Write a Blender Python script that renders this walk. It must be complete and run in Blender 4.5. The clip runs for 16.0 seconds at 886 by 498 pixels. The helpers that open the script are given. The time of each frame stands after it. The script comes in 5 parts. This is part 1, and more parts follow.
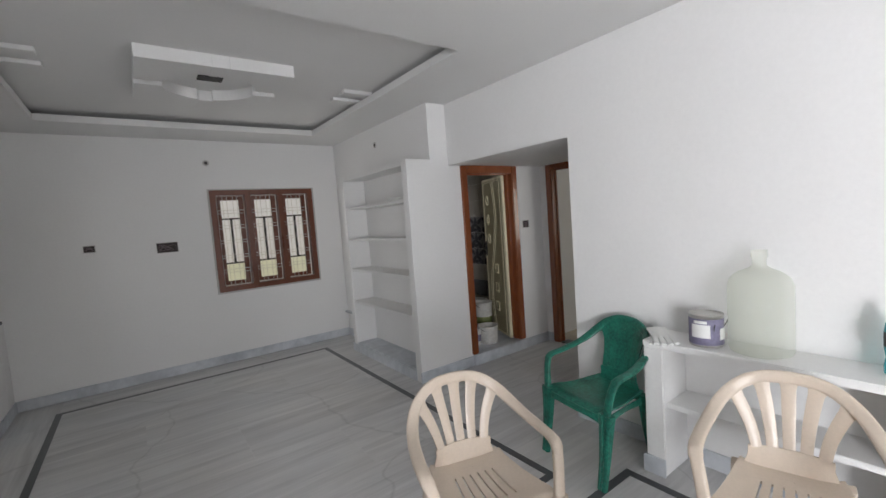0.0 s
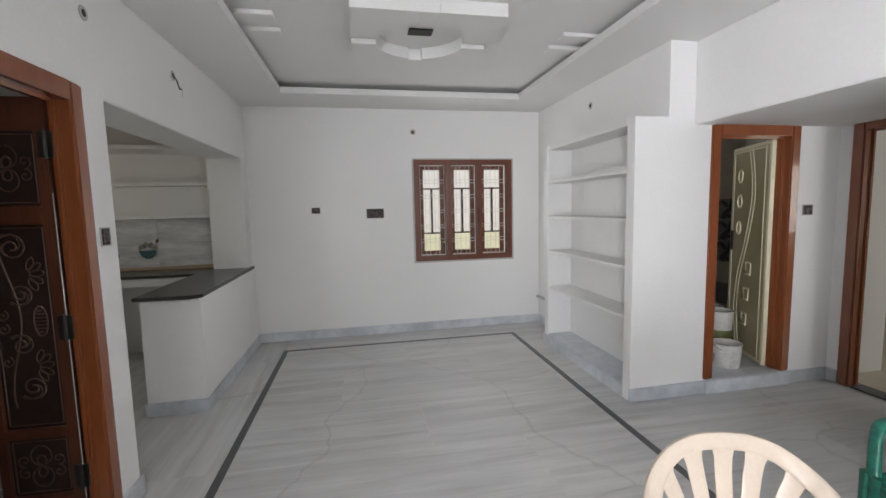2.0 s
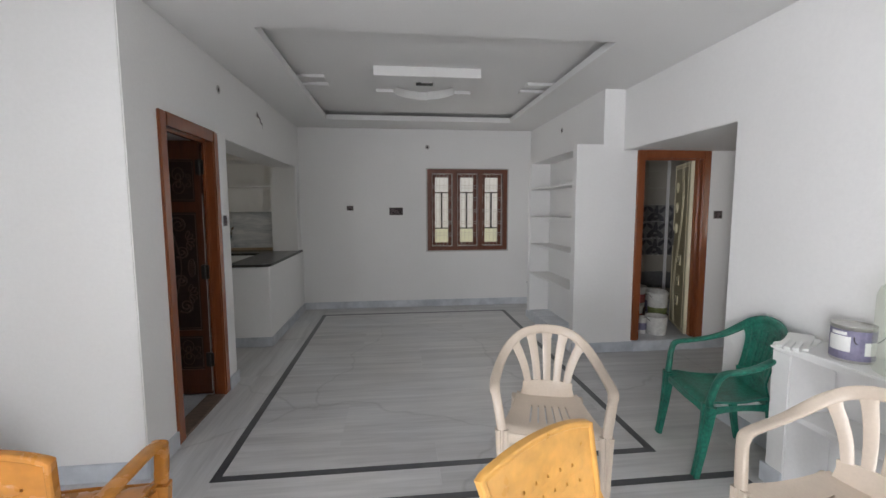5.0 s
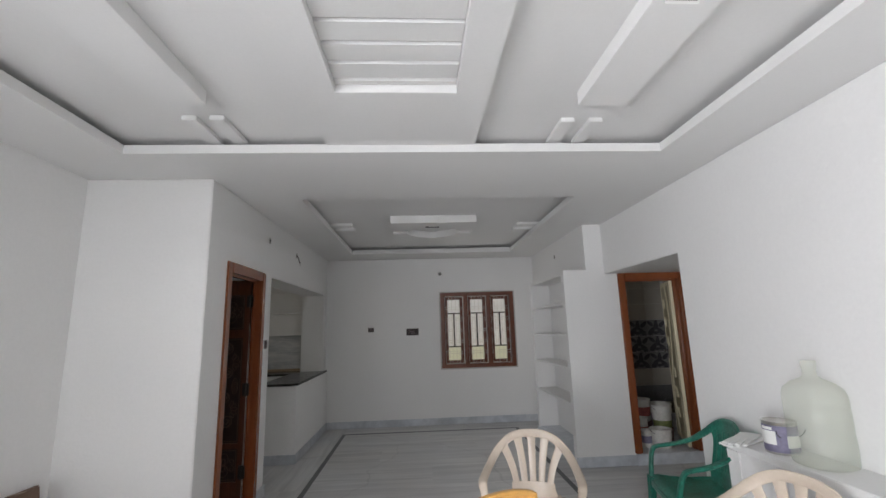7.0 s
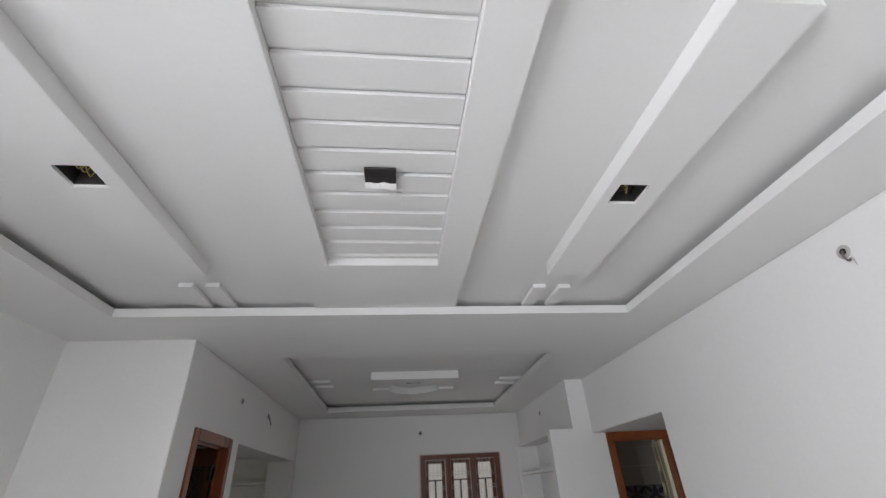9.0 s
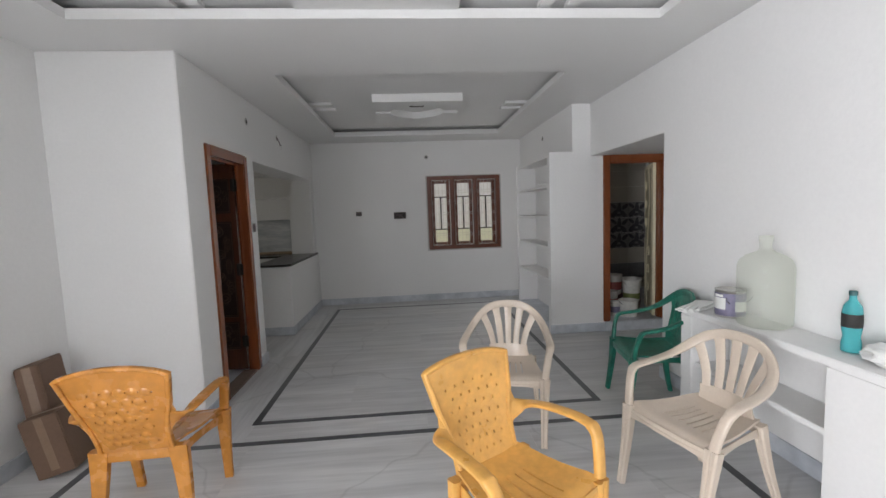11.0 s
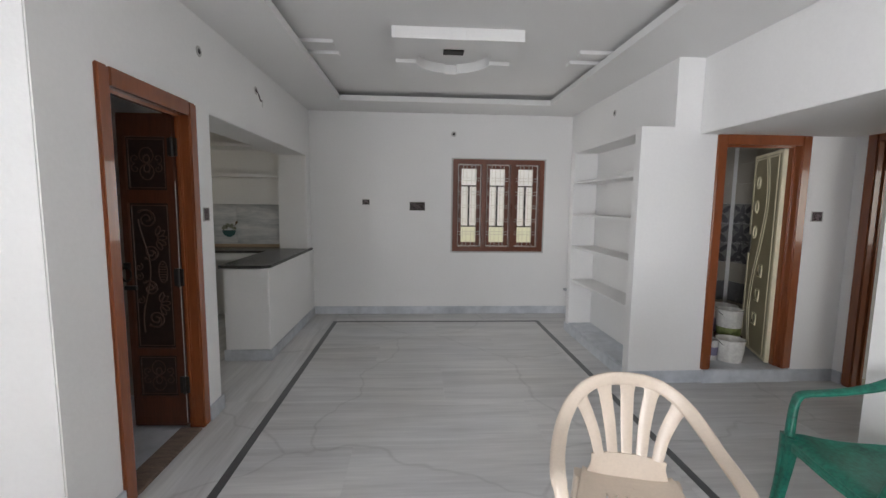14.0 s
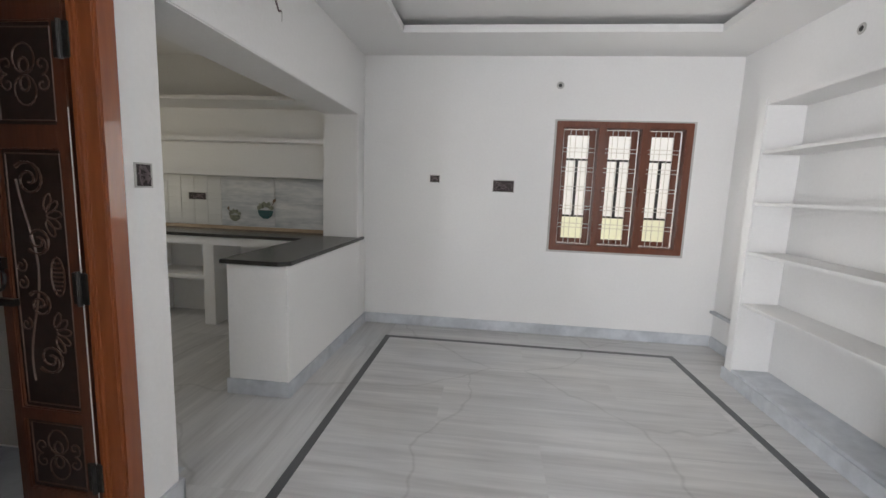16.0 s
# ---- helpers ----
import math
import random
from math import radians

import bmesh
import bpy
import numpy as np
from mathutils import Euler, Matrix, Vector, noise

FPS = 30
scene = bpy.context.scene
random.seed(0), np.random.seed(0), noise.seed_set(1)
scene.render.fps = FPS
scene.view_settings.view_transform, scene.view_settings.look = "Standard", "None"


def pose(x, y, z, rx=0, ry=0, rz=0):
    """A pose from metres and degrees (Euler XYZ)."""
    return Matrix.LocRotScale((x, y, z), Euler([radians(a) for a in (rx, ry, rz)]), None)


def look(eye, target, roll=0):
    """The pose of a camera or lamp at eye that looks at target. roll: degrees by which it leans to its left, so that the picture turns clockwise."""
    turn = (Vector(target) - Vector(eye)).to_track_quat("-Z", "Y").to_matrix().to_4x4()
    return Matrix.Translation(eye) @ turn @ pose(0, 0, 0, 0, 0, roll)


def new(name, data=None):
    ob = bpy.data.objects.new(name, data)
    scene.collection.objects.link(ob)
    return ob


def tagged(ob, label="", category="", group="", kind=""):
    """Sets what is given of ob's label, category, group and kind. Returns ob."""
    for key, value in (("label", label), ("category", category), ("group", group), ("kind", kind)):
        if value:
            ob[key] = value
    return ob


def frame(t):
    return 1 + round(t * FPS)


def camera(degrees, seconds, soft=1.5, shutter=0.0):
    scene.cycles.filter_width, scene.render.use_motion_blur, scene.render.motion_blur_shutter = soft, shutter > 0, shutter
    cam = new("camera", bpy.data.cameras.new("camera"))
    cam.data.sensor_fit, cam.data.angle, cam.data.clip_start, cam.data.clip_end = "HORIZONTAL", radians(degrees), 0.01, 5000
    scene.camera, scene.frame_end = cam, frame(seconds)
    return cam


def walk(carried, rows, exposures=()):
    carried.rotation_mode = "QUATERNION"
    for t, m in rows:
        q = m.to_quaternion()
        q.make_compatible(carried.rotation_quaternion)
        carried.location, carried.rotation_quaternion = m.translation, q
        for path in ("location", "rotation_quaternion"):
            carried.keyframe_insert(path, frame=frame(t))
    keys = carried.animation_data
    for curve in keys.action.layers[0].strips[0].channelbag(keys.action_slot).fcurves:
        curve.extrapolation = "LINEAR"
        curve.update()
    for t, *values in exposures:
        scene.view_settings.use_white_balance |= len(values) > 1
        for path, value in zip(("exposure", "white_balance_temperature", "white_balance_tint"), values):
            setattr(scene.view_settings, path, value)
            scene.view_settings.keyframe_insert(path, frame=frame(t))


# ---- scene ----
cam = camera(92.7, 16.0)
PATH = [
    (0, (0.125, 0.048, 1.555), (1.299, 1.661, 1.407), -4.2),
    (0.5, (0.091, 0.07, 1.535), (0.924, 1.878, 1.337), -4.1),
    (1, (0.075, 0.231, 1.514), (0.659, 2.13, 1.284), -0.3),
    (1.5, (0.108, 0.446, 1.527), (0.639, 2.363, 1.317), -1.0),
    (2, (0.258, 0.624, 1.498), (0.633, 2.579, 1.303), -1.3),
    (2.5, (0.396, 0.715, 1.507), (0.614, 2.695, 1.327), -0.5),
    (3, (0.379, 0.557, 1.515), (0.582, 2.54, 1.355), -0.8),
    (3.5, (0.319, 0.259, 1.494), (0.556, 2.235, 1.299), -0.3),
    (4, (0.358, -0.058, 1.501), (0.648, 1.913, 1.326), 2.8),
    (4.5, (0.414, -0.388, 1.501), (0.692, 1.583, 1.316), 2.5),
    (4.7, (0.411, -0.507, 1.49), (0.679, 1.466, 1.3), 1.1),
    (6.8, (0.572, -1.331, 1.495), (0.677, 0.656, 1.694), -1.7),
    (7, (0.547, -1.363, 1.515), (0.663, 0.601, 1.877), -1.7),
    (7.5, (0.519, -1.428, 1.539), (0.656, 0.459, 2.187), -1.9),
    (8, (0.512, -1.473, 1.559), (0.676, 0.334, 2.4), -2.2),
    (8.5, (0.52, -1.497, 1.567), (0.706, 0.223, 2.571), -2.6),
    (9, (0.53, -1.51, 1.572), (0.741, 0.211, 2.568), -3.1),
    (9.5, (0.538, -1.479, 1.562), (0.776, 0.376, 2.269), -3.0),
    (10, (0.537, -1.446, 1.532), (0.769, 0.517, 1.836), -1.4),
    (10.2, (0.544, -1.431, 1.512), (0.77, 0.551, 1.658), -1.0),
    (12.3, (0.627, -1.174, 1.469), (0.59, 0.807, 1.197), -4.3),
    (12.5, (0.611, -1.066, 1.463), (0.578, 0.915, 1.194), -3.0),
    (13, (0.515, -0.73, 1.483), (0.552, 1.254, 1.235), -0.7),
    (13.5, (0.491, -0.362, 1.463), (0.57, 1.624, 1.239), 0.1),
    (14, (0.438, 0.053, 1.482), (0.556, 2.038, 1.27), 0.7),
    (14.5, (0.378, 0.432, 1.468), (0.657, 2.398, 1.235), 0.7),
    (15, (0.412, 0.808, 1.444), (0.693, 2.776, 1.222), 0.7),
    (15.5, (0.421, 1.166, 1.467), (0.522, 3.149, 1.231), 0.8),
    (16, (0.311, 1.498, 1.38), (0.099, 3.468, 1.108), 2.2),
]
walk(cam, [(t, look(eye, target, roll)) for t, eye, target, roll in PATH],
     [(0, -0.68), (1, -0.22), (2, -0.05), (2.5, 0.05), (3, 0.11), (3.5, 0.05), (4, -0.18), (4.5, -0.46), (7, -0.90), (7.5, -1.03), (8, -1.20), (8.5, -1.28), (9, -1.32), (9.5, -1.20), (10, -1.06), (12.5, -0.75), (13.5, -0.65), (14, -0.34), (14.5, -0.13), (15, 0.0), (15.5, 0.16), (16, 0.18)])

# ---- light ----
world = bpy.data.worlds.new("sky")
scene.world = world
world.use_nodes = True
sky = world.node_tree.nodes.new("ShaderNodeTexSky")
sky.sky_type, sky.sun_disc, sky.sun_elevation, sky.sun_rotation = "NISHITA", False, radians(50), radians(200)
world.node_tree.links.new(sky.outputs[0], world.node_tree.nodes["Background"].inputs[0])
world.node_tree.nodes["Background"].inputs[1].default_value = 0.12


def area_lamp(name, place, aim, w, h, watts, colour):
    data = bpy.data.lights.new(name, "AREA")
    data.shape, data.size, data.size_y, data.energy, data.color = "RECTANGLE", w, h, watts, colour
    ob = new(name, data)
    ob.matrix_world = look(place, aim)
    return ob


sun_data = bpy.data.lights.new("sun", "SUN")
sun_data.energy, sun_data.angle, sun_data.color = 5.0, radians(0.6), (1.0, 0.95, 0.88)
new("sun", sun_data).matrix_world = look((0, 0, 20), (-3, 6, 5))
BACK_Y = -4.6
area_lamp("daylight_entry", (-2.12, -3.55, 1.1), (2.0, -3.5, 1.1), 2.0, 2.1, 510, (0.94, 0.955, 1.0))
# added fill lamp in an invented doorway, brightens the far end
area_lamp("fill_light_back", (-1.2, BACK_Y - 0.1, 1.1), (-1.1, 0.0, 1.1), 0.95, 2.0, 62, (0.94, 0.955, 1.0))
area_lamp("daylight_window", (1.5, 5.63, 1.46), (1.4, 2.0, 1.3), 1.0, 1.0, 7, (1.0, 0.985, 0.96))
area_lamp("daylight_kitchen", (-3.93, 4.35, 1.5), (-1.5, 4.6, 1.1), 1.05, 1.05, 4.5, (1.0, 0.90, 0.68))
# added lamps in unseen openings, to brighten the bedroom and bathroom
area_lamp("fill_light_bedroom", (6.45, 0.62, 1.5), (6.6, 3.0, 1.2), 1.4, 1.05, 22, (1.0, 0.96, 0.88))
area_lamp("fill_light_bathroom", (3.5, 5.28, 2.2), (3.3, 4.2, 1.2), 0.5, 0.4, 2.3, (1.0, 0.92, 0.78))

# ---- materials ----


def material(name, colour, rough=0.5, metal=0.0, spread=0.08, scale=3.0, fine=60.0, bump=0.1, coat=0.0, spec=0.5, stretch=(1, 1, 1), per_piece=0.0):
    """A painted, plastic, metal or wooden surface: base colour varied by broad and fine noise, with fine relief."""
    m = bpy.data.materials.new(name)
    m.use_nodes = True
    n, l = m.node_tree.nodes, m.node_tree.links
    b = n["Principled BSDF"]
    tc, mp = n.new("ShaderNodeTexCoord"), n.new("ShaderNodeMapping")
    mp.inputs["Scale"].default_value = stretch
    l.new(tc.outputs["Object"], mp.inputs[0])
    big, small = n.new("ShaderNodeTexNoise"), n.new("ShaderNodeTexNoise")
    big.inputs["Scale"].default_value, big.inputs["Detail"].default_value = scale, 4
    small.inputs["Scale"].default_value, small.inputs["Detail"].default_value = fine, 5
    l.new(mp.outputs[0], big.inputs["Vector"])
    l.new(mp.outputs[0], small.inputs["Vector"])
    add = n.new("ShaderNodeMath")
    add.operation = "ADD"
    l.new(big.outputs["Fac"], add.inputs[0])
    l.new(small.outputs["Fac"], add.inputs[1])
    rng = n.new("ShaderNodeMapRange")
    rng.inputs["From Min"].default_value, rng.inputs["From Max"].default_value = 0.6, 1.4
    rng.inputs["To Min"].default_value, rng.inputs["To Max"].default_value = 1 - spread, 1 + spread
    l.new(add.outputs[0], rng.inputs["Value"])
    out = rng.outputs[0]
    if per_piece:
        info, r2, mul = n.new("ShaderNodeObjectInfo"), n.new("ShaderNodeMapRange"), n.new("ShaderNodeMath")
        r2.inputs["To Min"].default_value, r2.inputs["To Max"].default_value = 1 - per_piece, 1 + per_piece
        l.new(info.outputs["Random"], r2.inputs["Value"])
        mul.operation = "MULTIPLY"
        l.new(out, mul.inputs[0])
        l.new(r2.outputs[0], mul.inputs[1])
        out = mul.outputs[0]
    sc = n.new("ShaderNodeVectorMath")
    sc.operation = "SCALE"
    sc.inputs[0].default_value = colour
    l.new(out, sc.inputs["Scale"])
    l.new(sc.outputs[0], b.inputs["Base Color"])
    rr = n.new("ShaderNodeMapRange")
    rr.inputs["To Min"].default_value, rr.inputs["To Max"].default_value = max(rough - 0.08, 0.02), min(rough + 0.08, 1)
    l.new(big.outputs["Fac"], rr.inputs["Value"])
    l.new(rr.outputs[0], b.inputs["Roughness"])
    b.inputs["Metallic"].default_value, b.inputs["Coat Weight"].default_value, b.inputs["Specular IOR Level"].default_value = metal, coat, spec
    if bump:
        bp = n.new("ShaderNodeBump")
        bp.inputs["Strength"].default_value, bp.inputs["Distance"].default_value = bump, 0.01
        l.new(add.outputs[0], bp.inputs["Height"])
        l.new(bp.outputs[0], b.inputs["Normal"])
    return m


def marble(name, light, dark, along=(0.35, 5.0, 1.0), rough=0.3, per_piece=0.05, fleck=0.5, cracks=False, spec=0.5):
    """Grey-white streaked marble: stretched noise for the grain, a warped wave for veins."""
    m = bpy.data.materials.new(name)
    m.use_nodes = True
    n, l = m.node_tree.nodes, m.node_tree.links
    b = n["Principled BSDF"]
    geo, info, mp = n.new("ShaderNodeTexCoord"), n.new("ShaderNodeObjectInfo"), n.new("ShaderNodeMapping")
    shift = n.new("ShaderNodeVectorMath")
    shift.operation = "MULTIPLY_ADD"
    shift.inputs[1].default_value = (37.0, 91.0, 13.0)
    l.new(info.outputs["Random"], shift.inputs[0])
    l.new(geo.outputs["Object"], shift.inputs[2])
    mp.inputs["Scale"].default_value = along
    l.new(shift.outputs[0], mp.inputs[0])
    a, c, d = (n.new("ShaderNodeTexNoise") for _ in range(3))
    a.inputs["Scale"].default_value, a.inputs["Detail"].default_value, a.inputs["Distortion"].default_value = 1.7, 8, 0.6
    c.inputs["Scale"].default_value, c.inputs["Detail"].default_value = 9.0, 6
    d.inputs["Scale"].default_value, d.inputs["Detail"].default_value = 1.1, 3
    l.new(mp.outputs[0], a.inputs["Vector"])
    l.new(mp.outputs[0], c.inputs["Vector"])
    spot = n.new("ShaderNodeNewGeometry")
    l.new(spot.outputs["Position"], d.inputs["Vector"])
    s1, s2 = n.new("ShaderNodeMath"), n.new("ShaderNodeMath")
    s1.operation = s2.operation = "MULTIPLY_ADD"
    s1.inputs[1].default_value = fleck
    l.new(c.outputs["Fac"], s1.inputs[0])
    l.new(a.outputs["Fac"], s1.inputs[2])
    s2.inputs[1].default_value = 0.45
    l.new(d.outputs["Fac"], s2.inputs[0])
    l.new(s1.outputs[0], s2.inputs[2])
    ramp = n.new("ShaderNodeValToRGB")
    ramp.color_ramp.elements[0].position, ramp.color_ramp.elements[0].color = 0.40, (*dark, 1)
    ramp.color_ramp.elements[1].position, ramp.color_ramp.elements[1].color = 0.64, (*light, 1)
    half = n.new("ShaderNodeMath")
    half.operation = "MULTIPLY"
    half.inputs[1].default_value = 0.55
    l.new(s2.outputs[0], half.inputs[0])
    l.new(half.outputs[0], ramp.inputs[0])
    r2, sc = n.new("ShaderNodeMapRange"), n.new("ShaderNodeVectorMath")
    r2.inputs["To Min"].default_value, r2.inputs["To Max"].default_value = 1 - per_piece, 1 + per_piece
    l.new(info.outputs["Random"], r2.inputs["Value"])
    sc.operation = "SCALE"
    tint = ramp.outputs[0]
    if cracks:
        place, warp, cell = n.new("ShaderNodeNewGeometry"), n.new("ShaderNodeTexNoise"), n.new("ShaderNodeTexVoronoi")
        warp.inputs["Scale"].default_value, warp.inputs["Detail"].default_value = 1.3, 3
        l.new(place.outputs["Position"], warp.inputs["Vector"])
        off = n.new("ShaderNodeVectorMath")
        off.operation = "MULTIPLY_ADD"
        off.inputs[1].default_value = (0.7, 0.7, 0)
        l.new(warp.outputs["Color"], off.inputs[0])
        l.new(place.outputs["Position"], off.inputs[2])
        cell.feature, cell.voronoi_dimensions = "DISTANCE_TO_EDGE", "2D"
        cell.inputs["Scale"].default_value = 0.62
        l.new(off.outputs[0], cell.inputs["Vector"])
        edge = n.new("ShaderNodeMapRange")
        edge.inputs["From Max"].default_value, edge.inputs["To Min"].default_value = 0.010, 0.84
        l.new(cell.outputs["Distance"], edge.inputs["Value"])
        dim = n.new("ShaderNodeVectorMath")
        dim.operation = "SCALE"
        l.new(tint, dim.inputs[0])
        l.new(edge.outputs[0], dim.inputs["Scale"])
        tint = dim.outputs[0]
    blotch, shade, hue, mul = n.new("ShaderNodeTexNoise"), n.new("ShaderNodeNewGeometry"), n.new("ShaderNodeMix"), n.new("ShaderNodeVectorMath")
    blotch.inputs["Scale"].default_value, blotch.inputs["Detail"].default_value = 0.9, 3
    l.new(shade.outputs["Position"], blotch.inputs["Vector"])
    hue.data_type = "RGBA"
    hue.inputs[6].default_value, hue.inputs[7].default_value = (0.93, 0.97, 1.03, 1), (1.04, 1.0, 0.94, 1)
    l.new(blotch.outputs["Fac"], hue.inputs[0])
    mul.operation = "MULTIPLY"
    l.new(tint, mul.inputs[0])
    l.new(hue.outputs[2], mul.inputs[1])
    l.new(mul.outputs[0], sc.inputs[0])
    l.new(r2.outputs[0], sc.inputs["Scale"])
    l.new(sc.outputs[0], b.inputs["Base Color"])
    rr = n.new("ShaderNodeMapRange")
    rr.inputs["To Min"].default_value, rr.inputs["To Max"].default_value = rough - 0.1, rough + 0.14
    l.new(d.outputs["Fac"], rr.inputs["Value"])
    b.inputs["Specular IOR Level"].default_value = spec
    l.new(rr.outputs[0], b.inputs["Roughness"])
    return m


def glass(name, colour, rough=0.05, ior=1.45, weight=1.0):
    m = bpy.data.materials.new(name)
    m.use_nodes = True
    b = m.node_tree.nodes["Principled BSDF"]
    b.inputs["Base Color"].default_value, b.inputs["Roughness"].default_value = (*colour, 1), rough
    b.inputs["Transmission Weight"].default_value, b.inputs["IOR"].default_value = weight, ior
    return m


WALL = material("white_wall_paint", (0.84, 0.835, 0.825), 0.7, spread=0.025, scale=1.3, fine=45, bump=0.12, spec=0.25)
# grey given to unseen walls so that they bounce less light
BOUNCE_GREY = material("bounce_damping_grey", (0.29, 0.285, 0.275), 0.85, spread=0.15, scale=1.5, fine=40, bump=0.2)
CEIL = material("white_ceiling_plaster", (0.80, 0.795, 0.785), 0.8, spread=0.02, scale=1.6, fine=70, bump=0.06, spec=0.15)
FLOOR = marble("grey_white_marble", (0.67, 0.668, 0.665), (0.485, 0.482, 0.485), rough=0.42, per_piece=0.02, cracks=True, spec=0.3)
SKIRT = marble("skirting_marble", (0.66, 0.685, 0.72), (0.42, 0.445, 0.48), (1.5, 1.5, 1.5), 0.35)
BORDER = material("dark_granite_strip", (0.085, 0.088, 0.095), 0.35, spread=0.35, fine=180, bump=0.02)
FRAME = material("varnished_red_wood", (0.245, 0.070, 0.024), 0.22, spread=0.16, scale=2.0, fine=9, bump=0.03, coat=0.5, stretch=(7, 7, 0.8))
WINWOOD = material("window_brown_wood", (0.15, 0.045, 0.022), 0.3, spread=0.3, scale=2.0, fine=14, bump=0.08, coat=0.25, stretch=(6, 6, 1))
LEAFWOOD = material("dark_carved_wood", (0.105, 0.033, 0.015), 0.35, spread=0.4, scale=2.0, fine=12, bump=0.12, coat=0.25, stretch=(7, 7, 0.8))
PANELWOOD = material("dark_brown_panel_wood", (0.032, 0.017, 0.013), 0.4, spread=0.4, fine=30, bump=0.12)
CARVE = material("gilded_brown_carving", (0.090, 0.050, 0.033), 0.4, spread=0.3, fine=50, bump=0.15)
GRANITE = material("black_granite", (0.040, 0.038, 0.037), 0.22, spread=0.5, scale=20, fine=160, bump=0.01)
WIRE = material("white_painted_grille", (0.72, 0.70, 0.66), 0.4, spread=0.08, bump=0.02)
# iron of the glazing bars; also the painted shade of the plank hole
BAR_AND_HOLE_BLACK = material("iron_bar_and_hole_shade_black", (0.03, 0.028, 0.027), 0.5, spread=0.2, bump=0.05)
# near-black that puts the holes' shade into colour; also a bottle label
DARK = material("hole_shade_and_label_black", (0.03, 0.028, 0.027), 0.7, spread=0.3, bump=0.05)
WIRESLEEVE = material("wire_sleeve", (0.17, 0.13, 0.135), 0.5, spread=0.5)
RUST = material("rusty_switch_box", (0.052, 0.040, 0.038), 0.7, spread=0.6, scale=40, fine=120, bump=0.3)
PALEWIRE = material("yellow_wire_sleeve", (0.45, 0.36, 0.12), 0.5, spread=0.3)
STEEL = material("worn_black_hinge", (0.05, 0.048, 0.046), 0.35, metal=0.7, spread=0.3, fine=80)
TILE = material("white_glazed_tile", (0.66, 0.66, 0.65), 0.25, spread=0.06, bump=0.01, per_piece=0.03)
PALEGROUT = material("pale_grout", (0.66, 0.66, 0.65), 0.7, spread=0.06)
GROUT = material("grout", (0.50, 0.49, 0.47), 0.8, spread=0.1)
BATHTILE = material("cream_grey_bath_tile", (0.40, 0.37, 0.32), 0.2, spread=0.08, bump=0.01, per_piece=0.05)
MOTIF = material("dark_leaf_print", (0.065, 0.062, 0.068), 0.2, spread=0.45, scale=6, fine=40, bump=0.02)
BANDTILE = material("mottled_grey_tile", (0.19, 0.183, 0.18), 0.2, spread=0.35, scale=14, fine=60, bump=0.02, per_piece=0.1)
DADO = material("slate_grey_tile", (0.16, 0.16, 0.165), 0.25, spread=0.2, scale=10, bump=0.02, per_piece=0.06)
PALEFLOOR = material("cream_vitrified_tile", (0.55, 0.50, 0.40), 0.25, spread=0.08, bump=0.02, per_piece=0.03)
FROST = glass("frosted_pane", (0.98, 0.98, 0.97), 0.5)
FROSTLIME = glass("frosted_lime_pane", (0.93, 0.95, 0.72), 0.5)


# ---- building helpers ----


def box(bm, x0, x1, y0, y1, z0, z1, m=None):
    v = [bm.verts.new((x, y, z)) for z in (z0, z1) for y in (y0, y1) for x in (x0, x1)]
    for f in ((0, 2, 3, 1), (4, 5, 7, 6), (0, 1, 5, 4), (2, 6, 7, 3), (0, 4, 6, 2), (1, 3, 7, 5)):
        bm.faces.new([v[i] for i in f])
    if m is not None:
        bmesh.ops.transform(bm, matrix=m, verts=v)
    return v


def solid(bm, xs, ys, zs, full):
    """Blocks of a grid joined into one clean skin: full(x, y, z) says whether the cell round that middle is filled."""
    def mid(a, i):
        return (a[i] + a[i + 1]) / 2
    cells = {(i, j, k) for i in range(len(xs) - 1) for j in range(len(ys) - 1) for k in range(len(zs) - 1) if full(mid(xs, i), mid(ys, j), mid(zs, k))}
    verts = {}

    def vert(i, j, k):
        if (i, j, k) not in verts:
            verts[i, j, k] = bm.verts.new((xs[i], ys[j], zs[k]))
        return verts[i, j, k]
    sides = {(-1, 0, 0): ((0, 0, 0), (0, 0, 1), (0, 1, 1), (0, 1, 0)), (1, 0, 0): ((1, 0, 0), (1, 1, 0), (1, 1, 1), (1, 0, 1)),
             (0, -1, 0): ((0, 0, 0), (1, 0, 0), (1, 0, 1), (0, 0, 1)), (0, 1, 0): ((0, 1, 0), (0, 1, 1), (1, 1, 1), (1, 1, 0)),
             (0, 0, -1): ((0, 0, 0), (0, 1, 0), (1, 1, 0), (1, 0, 0)), (0, 0, 1): ((0, 0, 1), (1, 0, 1), (1, 1, 1), (0, 1, 1))}
    for c in cells:
        for d, quad in sides.items():
            if (c[0] + d[0], c[1] + d[1], c[2] + d[2]) not in cells:
                bm.faces.new([vert(c[0] + a, c[1] + b, c[2] + e) for a, b, e in quad])
    return bm


def prism(bm, outline, z0, z1, m=None):
    """An outline in x and y, raised from z0 to z1."""
    low, high = [bm.verts.new((x, y, z0)) for x, y in outline], [bm.verts.new((x, y, z1)) for x, y in outline]
    bm.faces.new(low[::-1])
    bm.faces.new(high)
    k = len(outline)
    for i in range(k):
        bm.faces.new((low[i], low[(i + 1) % k], high[(i + 1) % k], high[i]))
    if m is not None:
        bmesh.ops.transform(bm, matrix=m, verts=low + high)
    return bm


